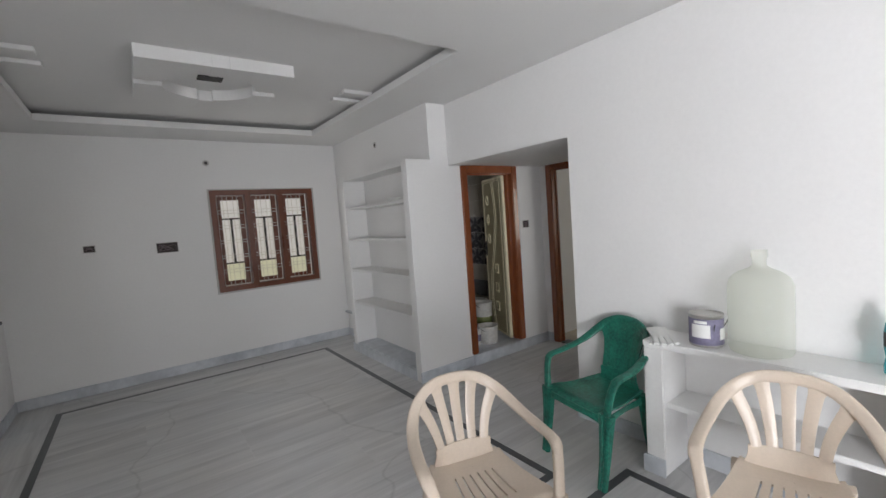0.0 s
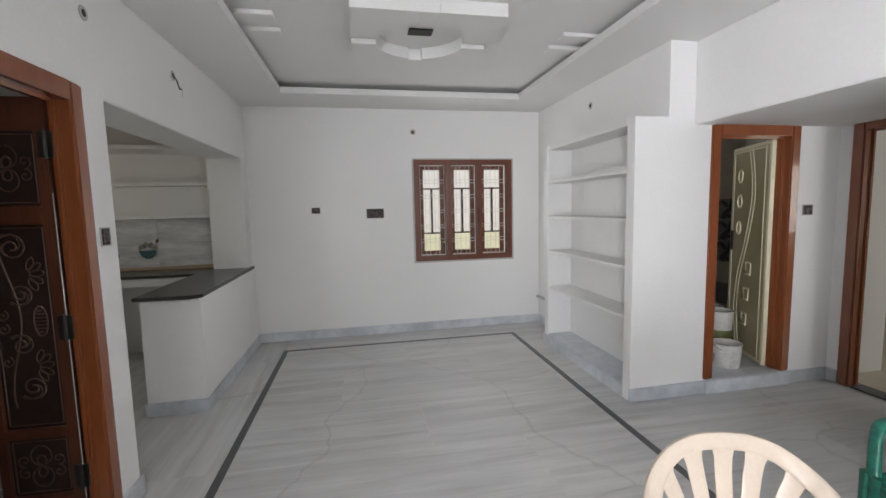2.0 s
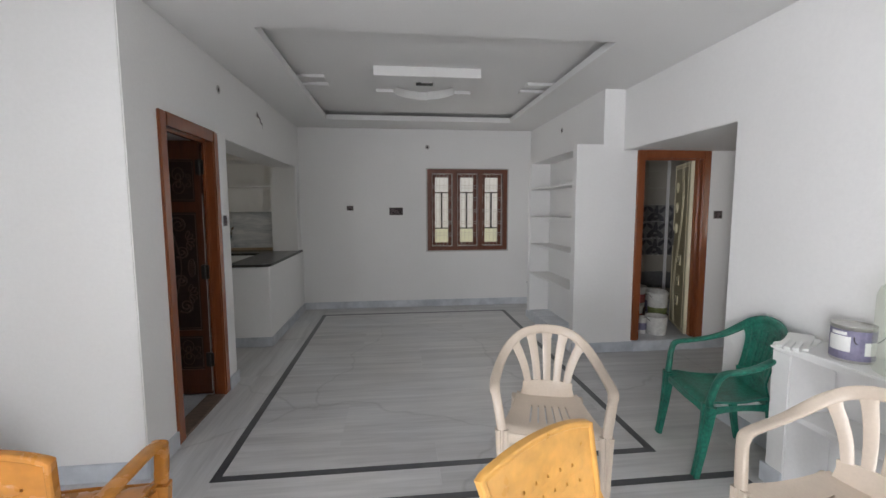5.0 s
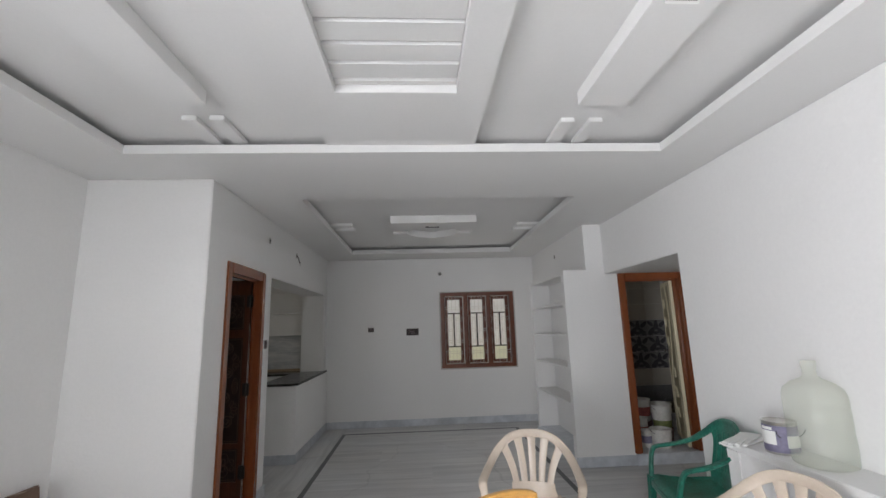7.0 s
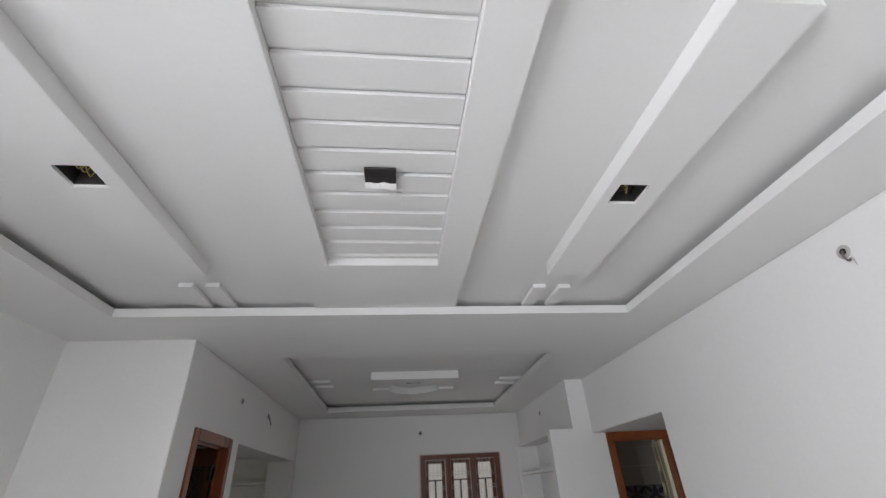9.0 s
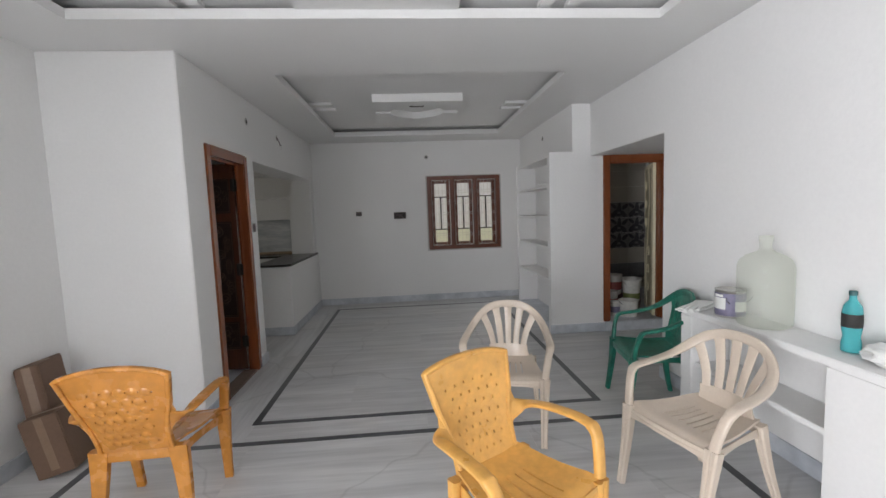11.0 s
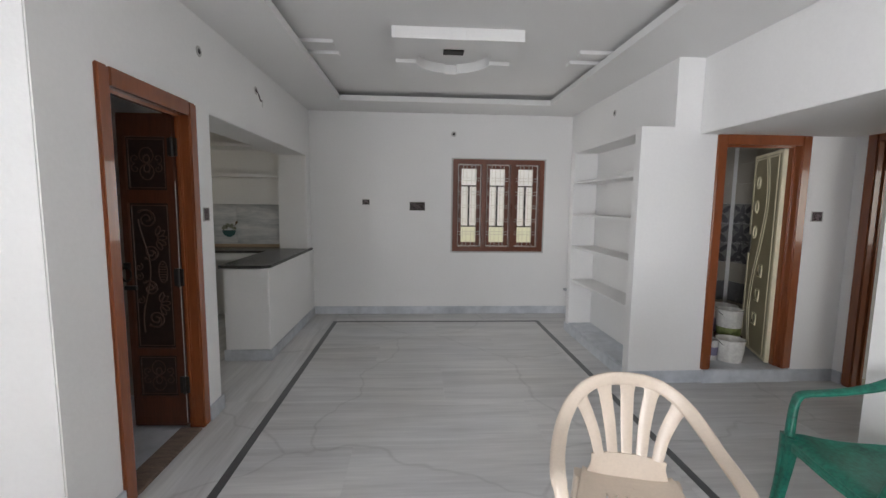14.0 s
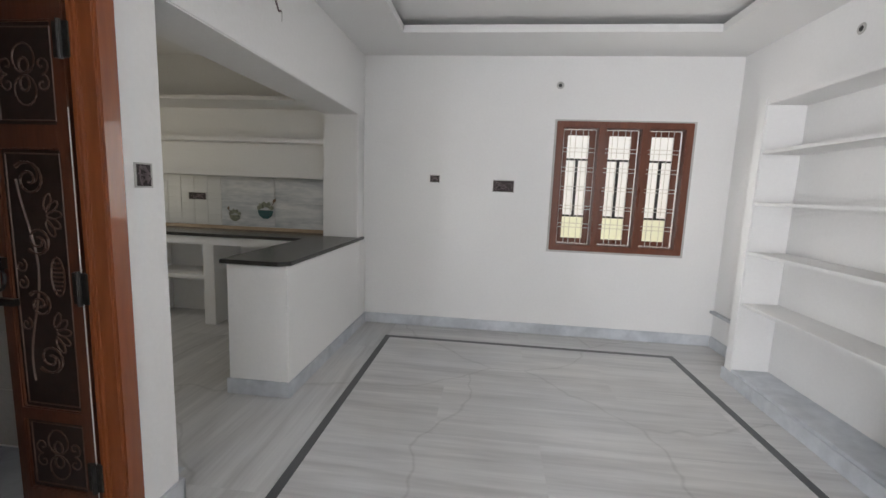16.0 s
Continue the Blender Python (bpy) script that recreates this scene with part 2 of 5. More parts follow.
def lathe(bm, profile, seg=32, m=None, caps=True):
    rings = [[bm.verts.new((r * math.cos(2 * math.pi * i / seg), r * math.sin(2 * math.pi * i / seg), z)) for i in range(seg)] for r, z in profile]
    for a, b in zip(rings, rings[1:]):
        for i in range(seg):
            bm.faces.new((a[i], a[(i + 1) % seg], b[(i + 1) % seg], b[i]))
    if caps:
        bm.faces.new(rings[0][::-1])
        bm.faces.new(rings[-1])
    if m is not None:
        bmesh.ops.transform(bm, matrix=m, verts=[v for r in rings for v in r])
    return bm


def sweep(bm, path, section, side=None, closed=False):
    """A section (list of across, up, or a function of the way along) carried along a path of points; side fixes the across direction."""
    path = [Vector(p) for p in path]
    rings = []
    for i, p in enumerate(path):
        ahead = (path[min(i + 1, len(path) - 1)] - path[max(i - 1, 0)]).normalized()
        if side is None:
            ref = Vector((0, 0, 1)) if abs(ahead.z) < 0.9 else Vector((0, 1, 0))
            a = ahead.cross(ref).normalized()
        else:
            a = Vector(side(i / (len(path) - 1)) if callable(side) else side)
            a = (a - ahead * a.dot(ahead)).normalized()
        u = a.cross(ahead).normalized()
        sec = section(i / (len(path) - 1)) if callable(section) else section
        rings.append([bm.verts.new(p + a * x + u * y) for x, y in sec])
    k = len(rings[0])
    for r, q in zip(rings, rings[1:]):
        for i in range(k):
            bm.faces.new((r[i], r[(i + 1) % k], q[(i + 1) % k], q[i]))
    bm.faces.new(rings[0][::-1])
    bm.faces.new(rings[-1])
    return bm


def oval(w, h, k=10):
    """A rounded section, w across and h up."""
    return [(w / 2 * math.copysign(abs(math.cos(t)) ** 0.6, math.cos(t)), h / 2 * math.copysign(abs(math.sin(t)) ** 0.6, math.sin(t))) for t in (2 * math.pi * (i + 0.5) / k for i in range(k))]


def tube(bm, path, r, k=8):
    return sweep(bm, path, [(r * math.cos(2 * math.pi * i / k), r * math.sin(2 * math.pi * i / k)) for i in range(k)])


def finish(bm, name, mat, bevel=0.0, smooth=False):
    bmesh.ops.recalc_face_normals(bm, faces=bm.faces)
    if bevel:
        edges = [e for e in bm.edges if len(e.link_faces) == 2 and e.calc_face_angle(0) > 0.6]
        bmesh.ops.bevel(bm, geom=edges, offset=bevel, segments=2, affect="EDGES", clamp_overlap=True)
    me = bpy.data.meshes.new(name)
    bm.to_mesh(me)
    bm.free()
    me.materials.append(mat)
    if smooth:
        me.polygons.foreach_set("use_smooth", [True] * len(me.polygons))
        me.set_sharp_from_angle(angle=radians(40))
    return me


def part(name, bm, mat, parent, label="", bevel=0.0, smooth=False):
    ob = new(name, finish(bm, name, mat, bevel, smooth))
    ob.parent = parent
    return tagged(ob, label)


def thing(name, m, label, category, group=""):
    ob = new(name)
    ob.empty_display_size = 0.1
    ob.matrix_world = m
    return tagged(ob, label, category, group)


def structure(name, bm, mat, label, category, bevel=0.0, smooth=False):
    return tagged(new(name, finish(bm, name, mat, bevel, smooth)), label, category, kind="structure")


def smooth_path(pts, k=6):
    """A rounded path through points (Catmull-Rom)."""
    pts = [Vector(p) for p in pts]
    out = []
    for i in range(len(pts) - 1):
        a, b, c, d = pts[max(i - 1, 0)], pts[i], pts[i + 1], pts[min(i + 2, len(pts) - 1)]
        for j in range(k):
            t = j / k
            out.append(0.5 * ((2 * b) + (c - a) * t + (2 * a - 5 * b + 4 * c - d) * t * t + (3 * b - a - 3 * c + d) * t ** 3))
    return out + [pts[-1]]


def bend(bm, f):
    for v in bm.verts:
        v.co = f(v.co)
    return bm


def boxes(*rows):
    bm = bmesh.new()
    for r in rows:
        box(bm, *r)
    return bm


# ---- plan ----
LOW = 2.645            # underside of the lowered ceiling
LX, LT = -0.96, -1.305  # kitchen-side wall, its face and its back
RX = 2.68              # right wall of the hall
SX, UX = 2.20, 2.47    # front of the masonry shelves, wall above them
FY = 5.665             # far wall
AY = 3.38              # wall with the bathroom door
CX = 4.02              # lobby wall with the bedroom door
LIVX, LIVY = -1.85, 1.713
BACK = BACK_Y         # unseen end wall with an added doorway
SIDE = (-4.58, -2.5, 2.2)
ADDED_DOORWAY = (-1.7, -0.7, 2.15)
WIN = (0.89, 2.11, 0.855, 2.07)
LDOOR = (2.022, 2.852, 2.08)
KOPEN = (3.04, 5.47, 2.06)
BDOOR = (2.83, 3.63, 2.07)
CDOOR = (2.46, 3.29, 2.095)
LOBBY = (1.967, 2.06)


def inside(x, y, z, *b):
    return b[0] < x < b[1] and b[2] < y < b[3] and b[4] < z < b[5]


# ---- walls ----
structure("wall_far", solid(bmesh.new(), [-4.2, WIN[0] + 0.01, WIN[1] - 0.01, UX + 0.02], [FY, FY + 0.23], [0, WIN[2] + 0.01, WIN[3] - 0.01, LOW],
          lambda x, y, z: not inside(x, y, z, WIN[0], WIN[1], 0, 9, WIN[2], WIN[3])), WALL, "white painted end wall with a wooden window", "wall")
structure("wall_left", solid(bmesh.new(), [LIVX - 0.23, LT, LX], [LIVY, LDOOR[0] + 0.01 - 0.1, LDOOR[0] + 0.01, LDOOR[1] - 0.01, KOPEN[0], KOPEN[1], FY], [0, KOPEN[2], LDOOR[2] - 0.01, LOW],
          lambda x, y, z: y < LDOOR[0] - 0.09 or (x > LT and not (inside(x, y, z, -9, 9, LDOOR[0], LDOOR[1], -1, LDOOR[2]) or inside(x, y, z, -9, 9, KOPEN[0], KOPEN[1], -1, KOPEN[2])))),
          WALL, "white painted wall with a door and the kitchen opening", "wall", 0.006)
structure("wall_living_left", solid(bmesh.new(), [LIVX - 0.23, LIVX], [BACK, SIDE[0], SIDE[1], LIVY - 0.001], [0, SIDE[2], LOW], lambda x, y, z: not inside(x, y, z, -9, 9, SIDE[0], SIDE[1], -1, SIDE[2])), WALL, "white painted side wall with the wide entrance", "wall")
structure("wall_right", solid(bmesh.new(), [RX, RX + 0.16], [-1.95, LOBBY[0], AY - 0.001], [0, LOBBY[1], LOW], lambda x, y, z: y < LOBBY[0] or z > LOBBY[1]),
          WALL, "white painted wall opening into a small lobby", "wall", 0.006)
structure("wall_shelf_side", boxes((UX, UX + 0.12, AY + 0.121, FY - 0.001, 0, LOW)), WALL, "white painted wall behind the built-in shelves", "wall")
structure("wall_bathroom", solid(bmesh.new(), [UX, BDOOR[0] + 0.01, BDOOR[1] - 0.01, 4.62], [AY, AY + 0.12], [0, 0.11, BDOOR[2] - 0.01, LOW],
          lambda x, y, z: not inside(x, y, z, BDOOR[0], BDOOR[1], 0, 9, 0.1, BDOOR[2])), WALL, "white painted lobby wall with the bathroom door", "wall")
structure("wall_lobby_end", solid(bmesh.new(), [CX, CX + 0.12], [0.6, CDOOR[0] + 0.01, CDOOR[1] - 0.01, AY - 0.001], [0, CDOOR[2] - 0.01, LOW],
          lambda x, y, z: not inside(x, y, z, 0, 9, CDOOR[0], CDOOR[1], -1, CDOOR[2])), WALL, "white painted lobby wall with the bedroom door", "wall")
structure("wall_lobby_side", boxes((RX + 0.161, CX - 0.001, LOBBY[0] - 0.12, LOBBY[0], 0, LOW)), WALL, "white painted short lobby wall", "wall")
structure("lobby_soffit", boxes((RX + 0.1605, CX - 0.0005, LOBBY[0] + 0.0005, AY - 0.0005, LOBBY[1] + 0.004, LOBBY[1] + 0.12)), WALL, "white plastered lowered slab over the lobby", "soffit")
# unseen walls behind the camera, coloured grey to damp bounced light
structure("wall_right_unseen", boxes((RX, RX + 0.16, BACK, -1.9505, 0, LOW)), BOUNCE_GREY, "unseen grey part of the side wall, added to damp bounced light", "wall")
structure("wall_back", solid(bmesh.new(), [LIVX - 0.23, ADDED_DOORWAY[0], ADDED_DOORWAY[1], RX + 0.16], [BACK - 0.2, BACK - 0.001], [0, ADDED_DOORWAY[2], LOW], lambda x, y, z: not inside(x, y, z, ADDED_DOORWAY[0], ADDED_DOORWAY[1], -9, 9, -1, ADDED_DOORWAY[2])),
          BOUNCE_GREY, "unseen grey end wall damping bounced light, with an added doorway", "wall")
# kitchen, prayer room, bathroom and bedroom shells
structure("wall_kitchen_left", solid(bmesh.new(), [-4.2, -3.95], [3.22, 3.8, 4.9, FY - 0.001], [0, 0.95, 2.05, LOW], lambda x, y, z: not inside(x, y, z, -9, 9, 3.8, 4.9, 0.95, 2.05)), WALL, "white painted kitchen wall with a window", "wall")
structure("wall_kitchen_near", boxes((-3.949, LT - 0.001, 3.24, 3.32, 0, LOW)), WALL, "white painted wall between kitchen and prayer room", "wall")
structure("wall_prayer_left", boxes((-2.9, -2.75, LIVY + 0.231, 3.239, 0, LOW)), WALL, "painted wall of the small prayer room", "wall")
structure("wall_prayer_front", boxes((-2.9, LIVX - 0.231, LIVY, LIVY + 0.218, 0, LOW)), WALL, "plain closing wall of the prayer room", "wall")
# the high opening is invented to hold the bathroom's fill lamp
structure("wall_bathroom_back", solid(bmesh.new(), [UX + 0.121, 3.2, 3.8, 4.62], [5.3, 5.42], [0, 1.95, 2.45, LOW], lambda x, y, z: not inside(x, y, z, 3.2, 3.8, 0, 9, 1.95, 2.45)), WALL, "bathroom wall with an unseen opening added for its lamp", "wall")
structure("wall_bathroom_right", boxes((4.5, 4.62, AY + 0.121, 5.299, 0, LOW)), WALL, "plain bathroom side wall", "wall")
structure("wall_bedroom_right", boxes((8.6, 8.72, 0.48, 6.12, 0, LOW)), WALL, "cream-lit bedroom wall", "wall")
# the opening is invented to hold the bedroom's fill lamp
structure("wall_bedroom_front", solid(bmesh.new(), [CX, 5.7, 7.2, 8.599], [0.48, 0.599], [0, 0.95, 2.05, LOW], lambda x, y, z: not inside(x, y, z, 5.7, 7.2, 0, 9, 0.95, 2.05)), WALL, "unseen bedroom wall with an opening added for its lamp", "wall")
structure("wall_bedroom_far", boxes((4.501, 8.599, 6.0, 6.12, 0, LOW)), WALL, "white painted bedroom end wall", "wall")
structure("wall_bedroom_side", boxes((4.501, 4.62, 5.421, 5.999, 0, LOW)), WALL, "white painted bedroom side wall", "wall")

# ---- ceiling ----
T1 = (-0.465, 1.98, 2.265, 5.08)   # tray over the dining end
T2 = (-1.30, 2.20, -1.50, 1.25)    # tray over the living end
COVE, LIP, TOP = 0.2, 0.058, 2.752


def ceiling_full(x, y, z):
    if z > TOP:
        return True
    grow = 0 if z < LOW + LIP else COVE
    return not any(t[0] - grow < x < t[1] + grow and t[2] - grow < y < t[3] + grow for t in (T1, T2))


# beyond BACK the slab runs on as an unseen overhang, added to block sun
structure("ceiling", solid(bmesh.new(), sorted({-4.2, 8.75, *(t[i] + s for t in (T1, T2) for i, s in ((0, 0), (0, -COVE), (1, 0), (1, COVE)))}),
          sorted({BACK - 2.2, 6.15, *(t[i] + s for t in (T1, T2) for i, s in ((2, 0), (2, -COVE), (3, 0), (3, COVE)))}), [LOW, LOW + LIP, TOP, TOP + 0.1], ceiling_full),
          CEIL, "white plaster ceiling with two recessed trays and coves, plus an added sun-blocking overhang", "ceiling")

# rose: a square slab with a round well and a cross of shallow channels
RC, RH, RR, CH = (0.725, 3.735), 0.485, 0.315, 0.055
rose = bmesh.new()
for sx, sy in ((1, 1), (-1, 1), (-1, -1), (1, -1)):
    a0 = math.asin(CH / RR)
    arc = [(RR * math.cos(a), RR * math.sin(a)) for a in np.linspace(a0, math.pi / 2 - a0, 12)]
    ring = [(RH, CH), (RH, RH), (CH, RH), *arc[::-1]]
    ring = [(RC[0] + sx * x, RC[1] + sy * y) for x, y in ring]
    prism(rose, ring if sx * sy > 0 else ring[::-1], 2.668, TOP - 0.001)
for dx, dy, a, b in ((1, 0, RR, RH), (-1, 0, RR, RH), (0, 1, RR + 0.03, RH), (0, -1, RR - 0.03, RH)):
    xs = sorted((RC[0] + dx * a, RC[0] + dx * b)) if dx else (RC[0] - CH + 0.001, RC[0] + CH - 0.001)
    ys = sorted((RC[1] + dy * a, RC[1] + dy * (b - 0.0015))) if dy else (RC[1] - CH + 0.001, RC[1] + CH - 0.001)
    box(rose, xs[0], xs[1], ys[0], ys[1], 2.70 if dx else 2.668, TOP - 0.001)
structure("ceiling_rose", rose, CEIL, "square white plaster ceiling rose with a round well", "ceiling rose")
for name, rows in (("ceiling_trim_dining", [(1.76, T1[1] + 0.06, 3.605, 3.70), (1.76, T1[1] + 0.06, 3.855, 3.95), (T1[0] - 0.06, -0.235, 3.545, 3.64), (T1[0] - 0.06, -0.235, 3.80, 3.895)]),
                   ("ceiling_trim_living", [(-0.795, -0.71, 0.955, T2[3] + 0.05), (-0.64, -0.555, 0.955, T2[3] + 0.05), (1.43, 1.515, 0.985, T2[3] + 0.05), (1.605, 1.69, 0.985, T2[3] + 0.05)])):
    structure(name, boxes(*[(*r, 2.722, TOP - 0.001) for r in rows]), CEIL, "short paired white plaster ribs on the ceiling", "ceiling trim", 0.003)
# long bars with lamp holes
for name, x0, x1, h in (("ceiling_bar_1", 1.425, 1.69, (1.474, 1.606, -0.166, -0.034)), ("ceiling_bar_2", -0.79, -0.53, (-0.735, -0.605, -0.20, -0.075))):
    structure(name, solid(bmesh.new(), [x0, h[0], h[1], x1], [-0.95, h[2], h[3], 0.70], [2.672, TOP - 0.001], lambda x, y, z, h=h: not inside(x, y, z, *h, 0, 9)),
              CEIL, "long raised white plaster bar with a square lamp hole", "ceiling trim", 0.002)
    # lining coloured near-black in place of the shade inside the hole
    hole = structure("lamp_hole", solid(bmesh.new(), [h[0] + 0.001, h[0] + 0.005, h[1] - 0.005, h[1] - 0.001], [h[2] + 0.001, h[2] + 0.005, h[3] - 0.005, h[3] - 0.001], [2.684, 2.742, 2.746],
                     lambda x, y, z, h=h: z > 2.742 or not (h[0] + 0.005 < x < h[1] - 0.005 and h[2] + 0.005 < y < h[3] - 0.005)), DARK, "lamp hole in the ceiling, its shade painted as a near-black lining", "opening")
    for k in range(3):
        part("wire", tube(bmesh.new(), smooth_path([(h[0] + 0.03 + 0.02 * k, h[2] + 0.03, 2.741), (h[0] + 0.05 + 0.012 * k, h[2] + 0.05 + 0.02 * k, 2.705 - 0.004 * k), (h[0] + 0.04 + 0.025 * k, h[3] - 0.04, 2.741)], 4), 0.0024, 5), PALEWIRE, hole, "pale yellow wire end")
# middle band with an inset of grooved planks
BAND, SLOT = (-0.03, 0.932, -1.40, T2[3] + 0.03), (0.14, 0.757, -0.95, 0.62)
structure("ceiling_band", solid(bmesh.new(), [BAND[0], SLOT[0], SLOT[1], BAND[1]], [BAND[2], SLOT[2], SLOT[3], BAND[3]], [2.695, TOP - 0.001],
          lambda x, y, z: not inside(x, y, z, *SLOT, 0, 9)), CEIL, "flat white plaster band with a grooved inset", "ceiling trim", 0.002)
HOLE = (0.39, 0.52, -0.175, -0.085)
planks, y = bmesh.new(), SLOT[2] + 0.004
while y < SLOT[3] - 0.02:
    y1 = min(y + 0.124, SLOT[3] - 0.004)
    prism(planks, [(y, TOP - 0.002), (y, 2.731), (y1 - 0.004, 2.737), (y1, TOP - 0.002)], SLOT[0] + 0.003, SLOT[1] - 0.003, Matrix(((0, 0, 1, 0), (1, 0, 0, 0), (0, 1, 0, 0), (0, 0, 0, 1))))
    y += 0.138
structure("ceiling_planks", planks, CEIL, "white plaster planks with grooves set in the ceiling band", "ceiling trim")
# no hole is cut: a black plate stands for its shade
plank_hole = structure("lamp_hole", boxes((*HOLE, 2.715, 2.726)), BAR_AND_HOLE_BLACK, "black plate painting the shade of a lamp hole in the ceiling planks", "opening")
part("torn_flap", bend(solid(bmesh.new(), [float(v) for v in np.linspace(HOLE[0], HOLE[1], 8)], [HOLE[3] - 0.004, HOLE[3] + 0.022], [2.712, 2.7145], lambda x, y, z: True),
                       lambda c: Vector((c.x, c.y + 0.005 * math.sin(c.x * 90), c.z - 0.35 * (c.y - HOLE[3] + 0.004) + 0.002 * math.sin(c.x * 60)))), WALL, plank_hole, "torn white paper edge")
# a near-black plate paints the shade of the rose's lamp hole
structure("lamp_hole", boxes((RC[0] - 0.085, RC[0] + 0.085, RC[1] - 0.05, RC[1] + 0.05, TOP - 0.014, TOP - 0.004)), DARK, "near-black plate painting the shade of a lamp hole in the ceiling rose", "opening")

# ---- floors ----
structure("floor", boxes((-4.2, 8.75, BACK - 2.2, 6.15, -0.15, -0.012)), GROUT, "cement bed under the marble floor", "floor")
FLOORTHING = bpy.data.objects["floor"]
B1, B2 = (-0.615, 1.99, 1.63, 5.305), (-1.45, 2.33, -1.75, 1.40)
BW = 0.05


def ring(bm, b, w, z0, z1):
    x0, x1, y0, y1 = b
    solid(bm, [x0, x0 + w, x1 - w, x1], [y0, y0 + w, y1 - w, y1], [z0, z1], lambda x, y, z: not (x0 + w < x < x1 - w and y0 + w < y < y1 - w))


for b in (B1, B2):
    bm = bmesh.new()
    ring(bm, b, BW, -0.0118, 0.0012)
    part("border_strip", bm, BORDER, FLOORTHING, "dark granite border strip let into the marble")
# marble slabs; each stands a hair's breadth from its neighbour
slab_meshes = {}
SW, SH = 1.84, 0.61


def slab(x, y, w, turned=False):
    if w not in slab_meshes:
        slab_meshes[w] = finish(boxes((0.0004, w - 0.0004, 0.0005, SH - 0.0005, 0, 0.0116)), "slab", FLOOR)
    ob = new("slab", slab_meshes[w])
    ob.matrix_world = pose(x, y, -0.0116, 0, 0, 90 if turned else 0)
    ob.parent = FLOORTHING


SEAM = B1[0] + BW / 2        # inside the dining border the grain runs across, beside the kitchen along
for row in range(18):
    y = BACK - 0.2 + SH * row
    deep = y > 1.2
    x, lead = (SEAM, SW - 0.6 * (row % 3)) if deep else (-4.2 - 0.67 * (row % 3), SW)
    while x < 4.0:
        if deep or not (x + lead < -2.1 or x > 2.8):
            slab(x, y, round(lead, 3))
        x, lead = x + lead, SW
for col in range(6):
    y, lead = BACK - 0.2 + SH * 10, SW - 0.6 * (col % 2)
    while y < FY + 0.2:
        slab(SEAM - SH * col, y, round(lead, 3), True)
        y, lead = y + lead, SW

structure("ground", boxes((-300, 300, -300, 300, -0.4, -0.151)), material("dry_earth", (0.24, 0.19, 0.14), 0.9, spread=0.2, scale=0.5, fine=6), "bare earth outside the house", "ground")
# invented sunlit backdrop that makes the frosted panes bright
backdrop = thing("pane_backdrop", pose(0, 8.2, 0), "cream backdrop wall added outside to brighten the frosted panes", "house")
part("wall", boxes((-6, 8, 0, 0.3, -0.15, 5.2)), material("bright_backdrop_cream", (0.84, 0.82, 0.77), 0.8, spread=0.06, scale=1.0), backdrop)
part("backdrop_cap", boxes((-6.2, 8.2, -0.4, 0.6, 5.2, 5.35)), GROUT, backdrop)

# bathroom and bedroom floors
tiles = {}


def tile_field(parent, x0, x1, y0, y1, z, size, mat, name="floor_tile"):
    if size not in tiles:
        tiles[size] = finish(boxes((0.0012, size - 0.0012, 0.0012, size - 0.0012, 0, 0.008)), name, mat)
    for i in range(int((x1 - x0) / size)):
        for j in range(int((y1 - y0) / size)):
            ob = new(name, tiles[size])
            ob.location, ob.parent = (x0 + i * size, y0 + j * size, z), parent


bath_floor = structure("floor_bathroom", boxes((UX + 0.121, 4.499, AY + 0.121, 5.299, 0.0025, 0.11), (BDOOR[0] + 0.012, BDOOR[1] - 0.012, AY - 0.012, AY + 0.1205, 0.004, 0.112)), SKIRT, "raised marble bathroom floor and step", "floor", 0.003)
bed_floor = structure("floor_bedroom", boxes((CX + 0.121, 8.599, 0.6, 3.379, 0.0022, 0.004), (4.621, 8.599, 3.38, 5.999, 0.0022, 0.004)), GROUT, "cream tiled bedroom floor", "floor")
tile_field(bed_floor, 4.15, 8.59, 0.62, 5.99, 0.0041, 0.62, PALEFLOOR)

# ---- skirting ----
SK = 0.105
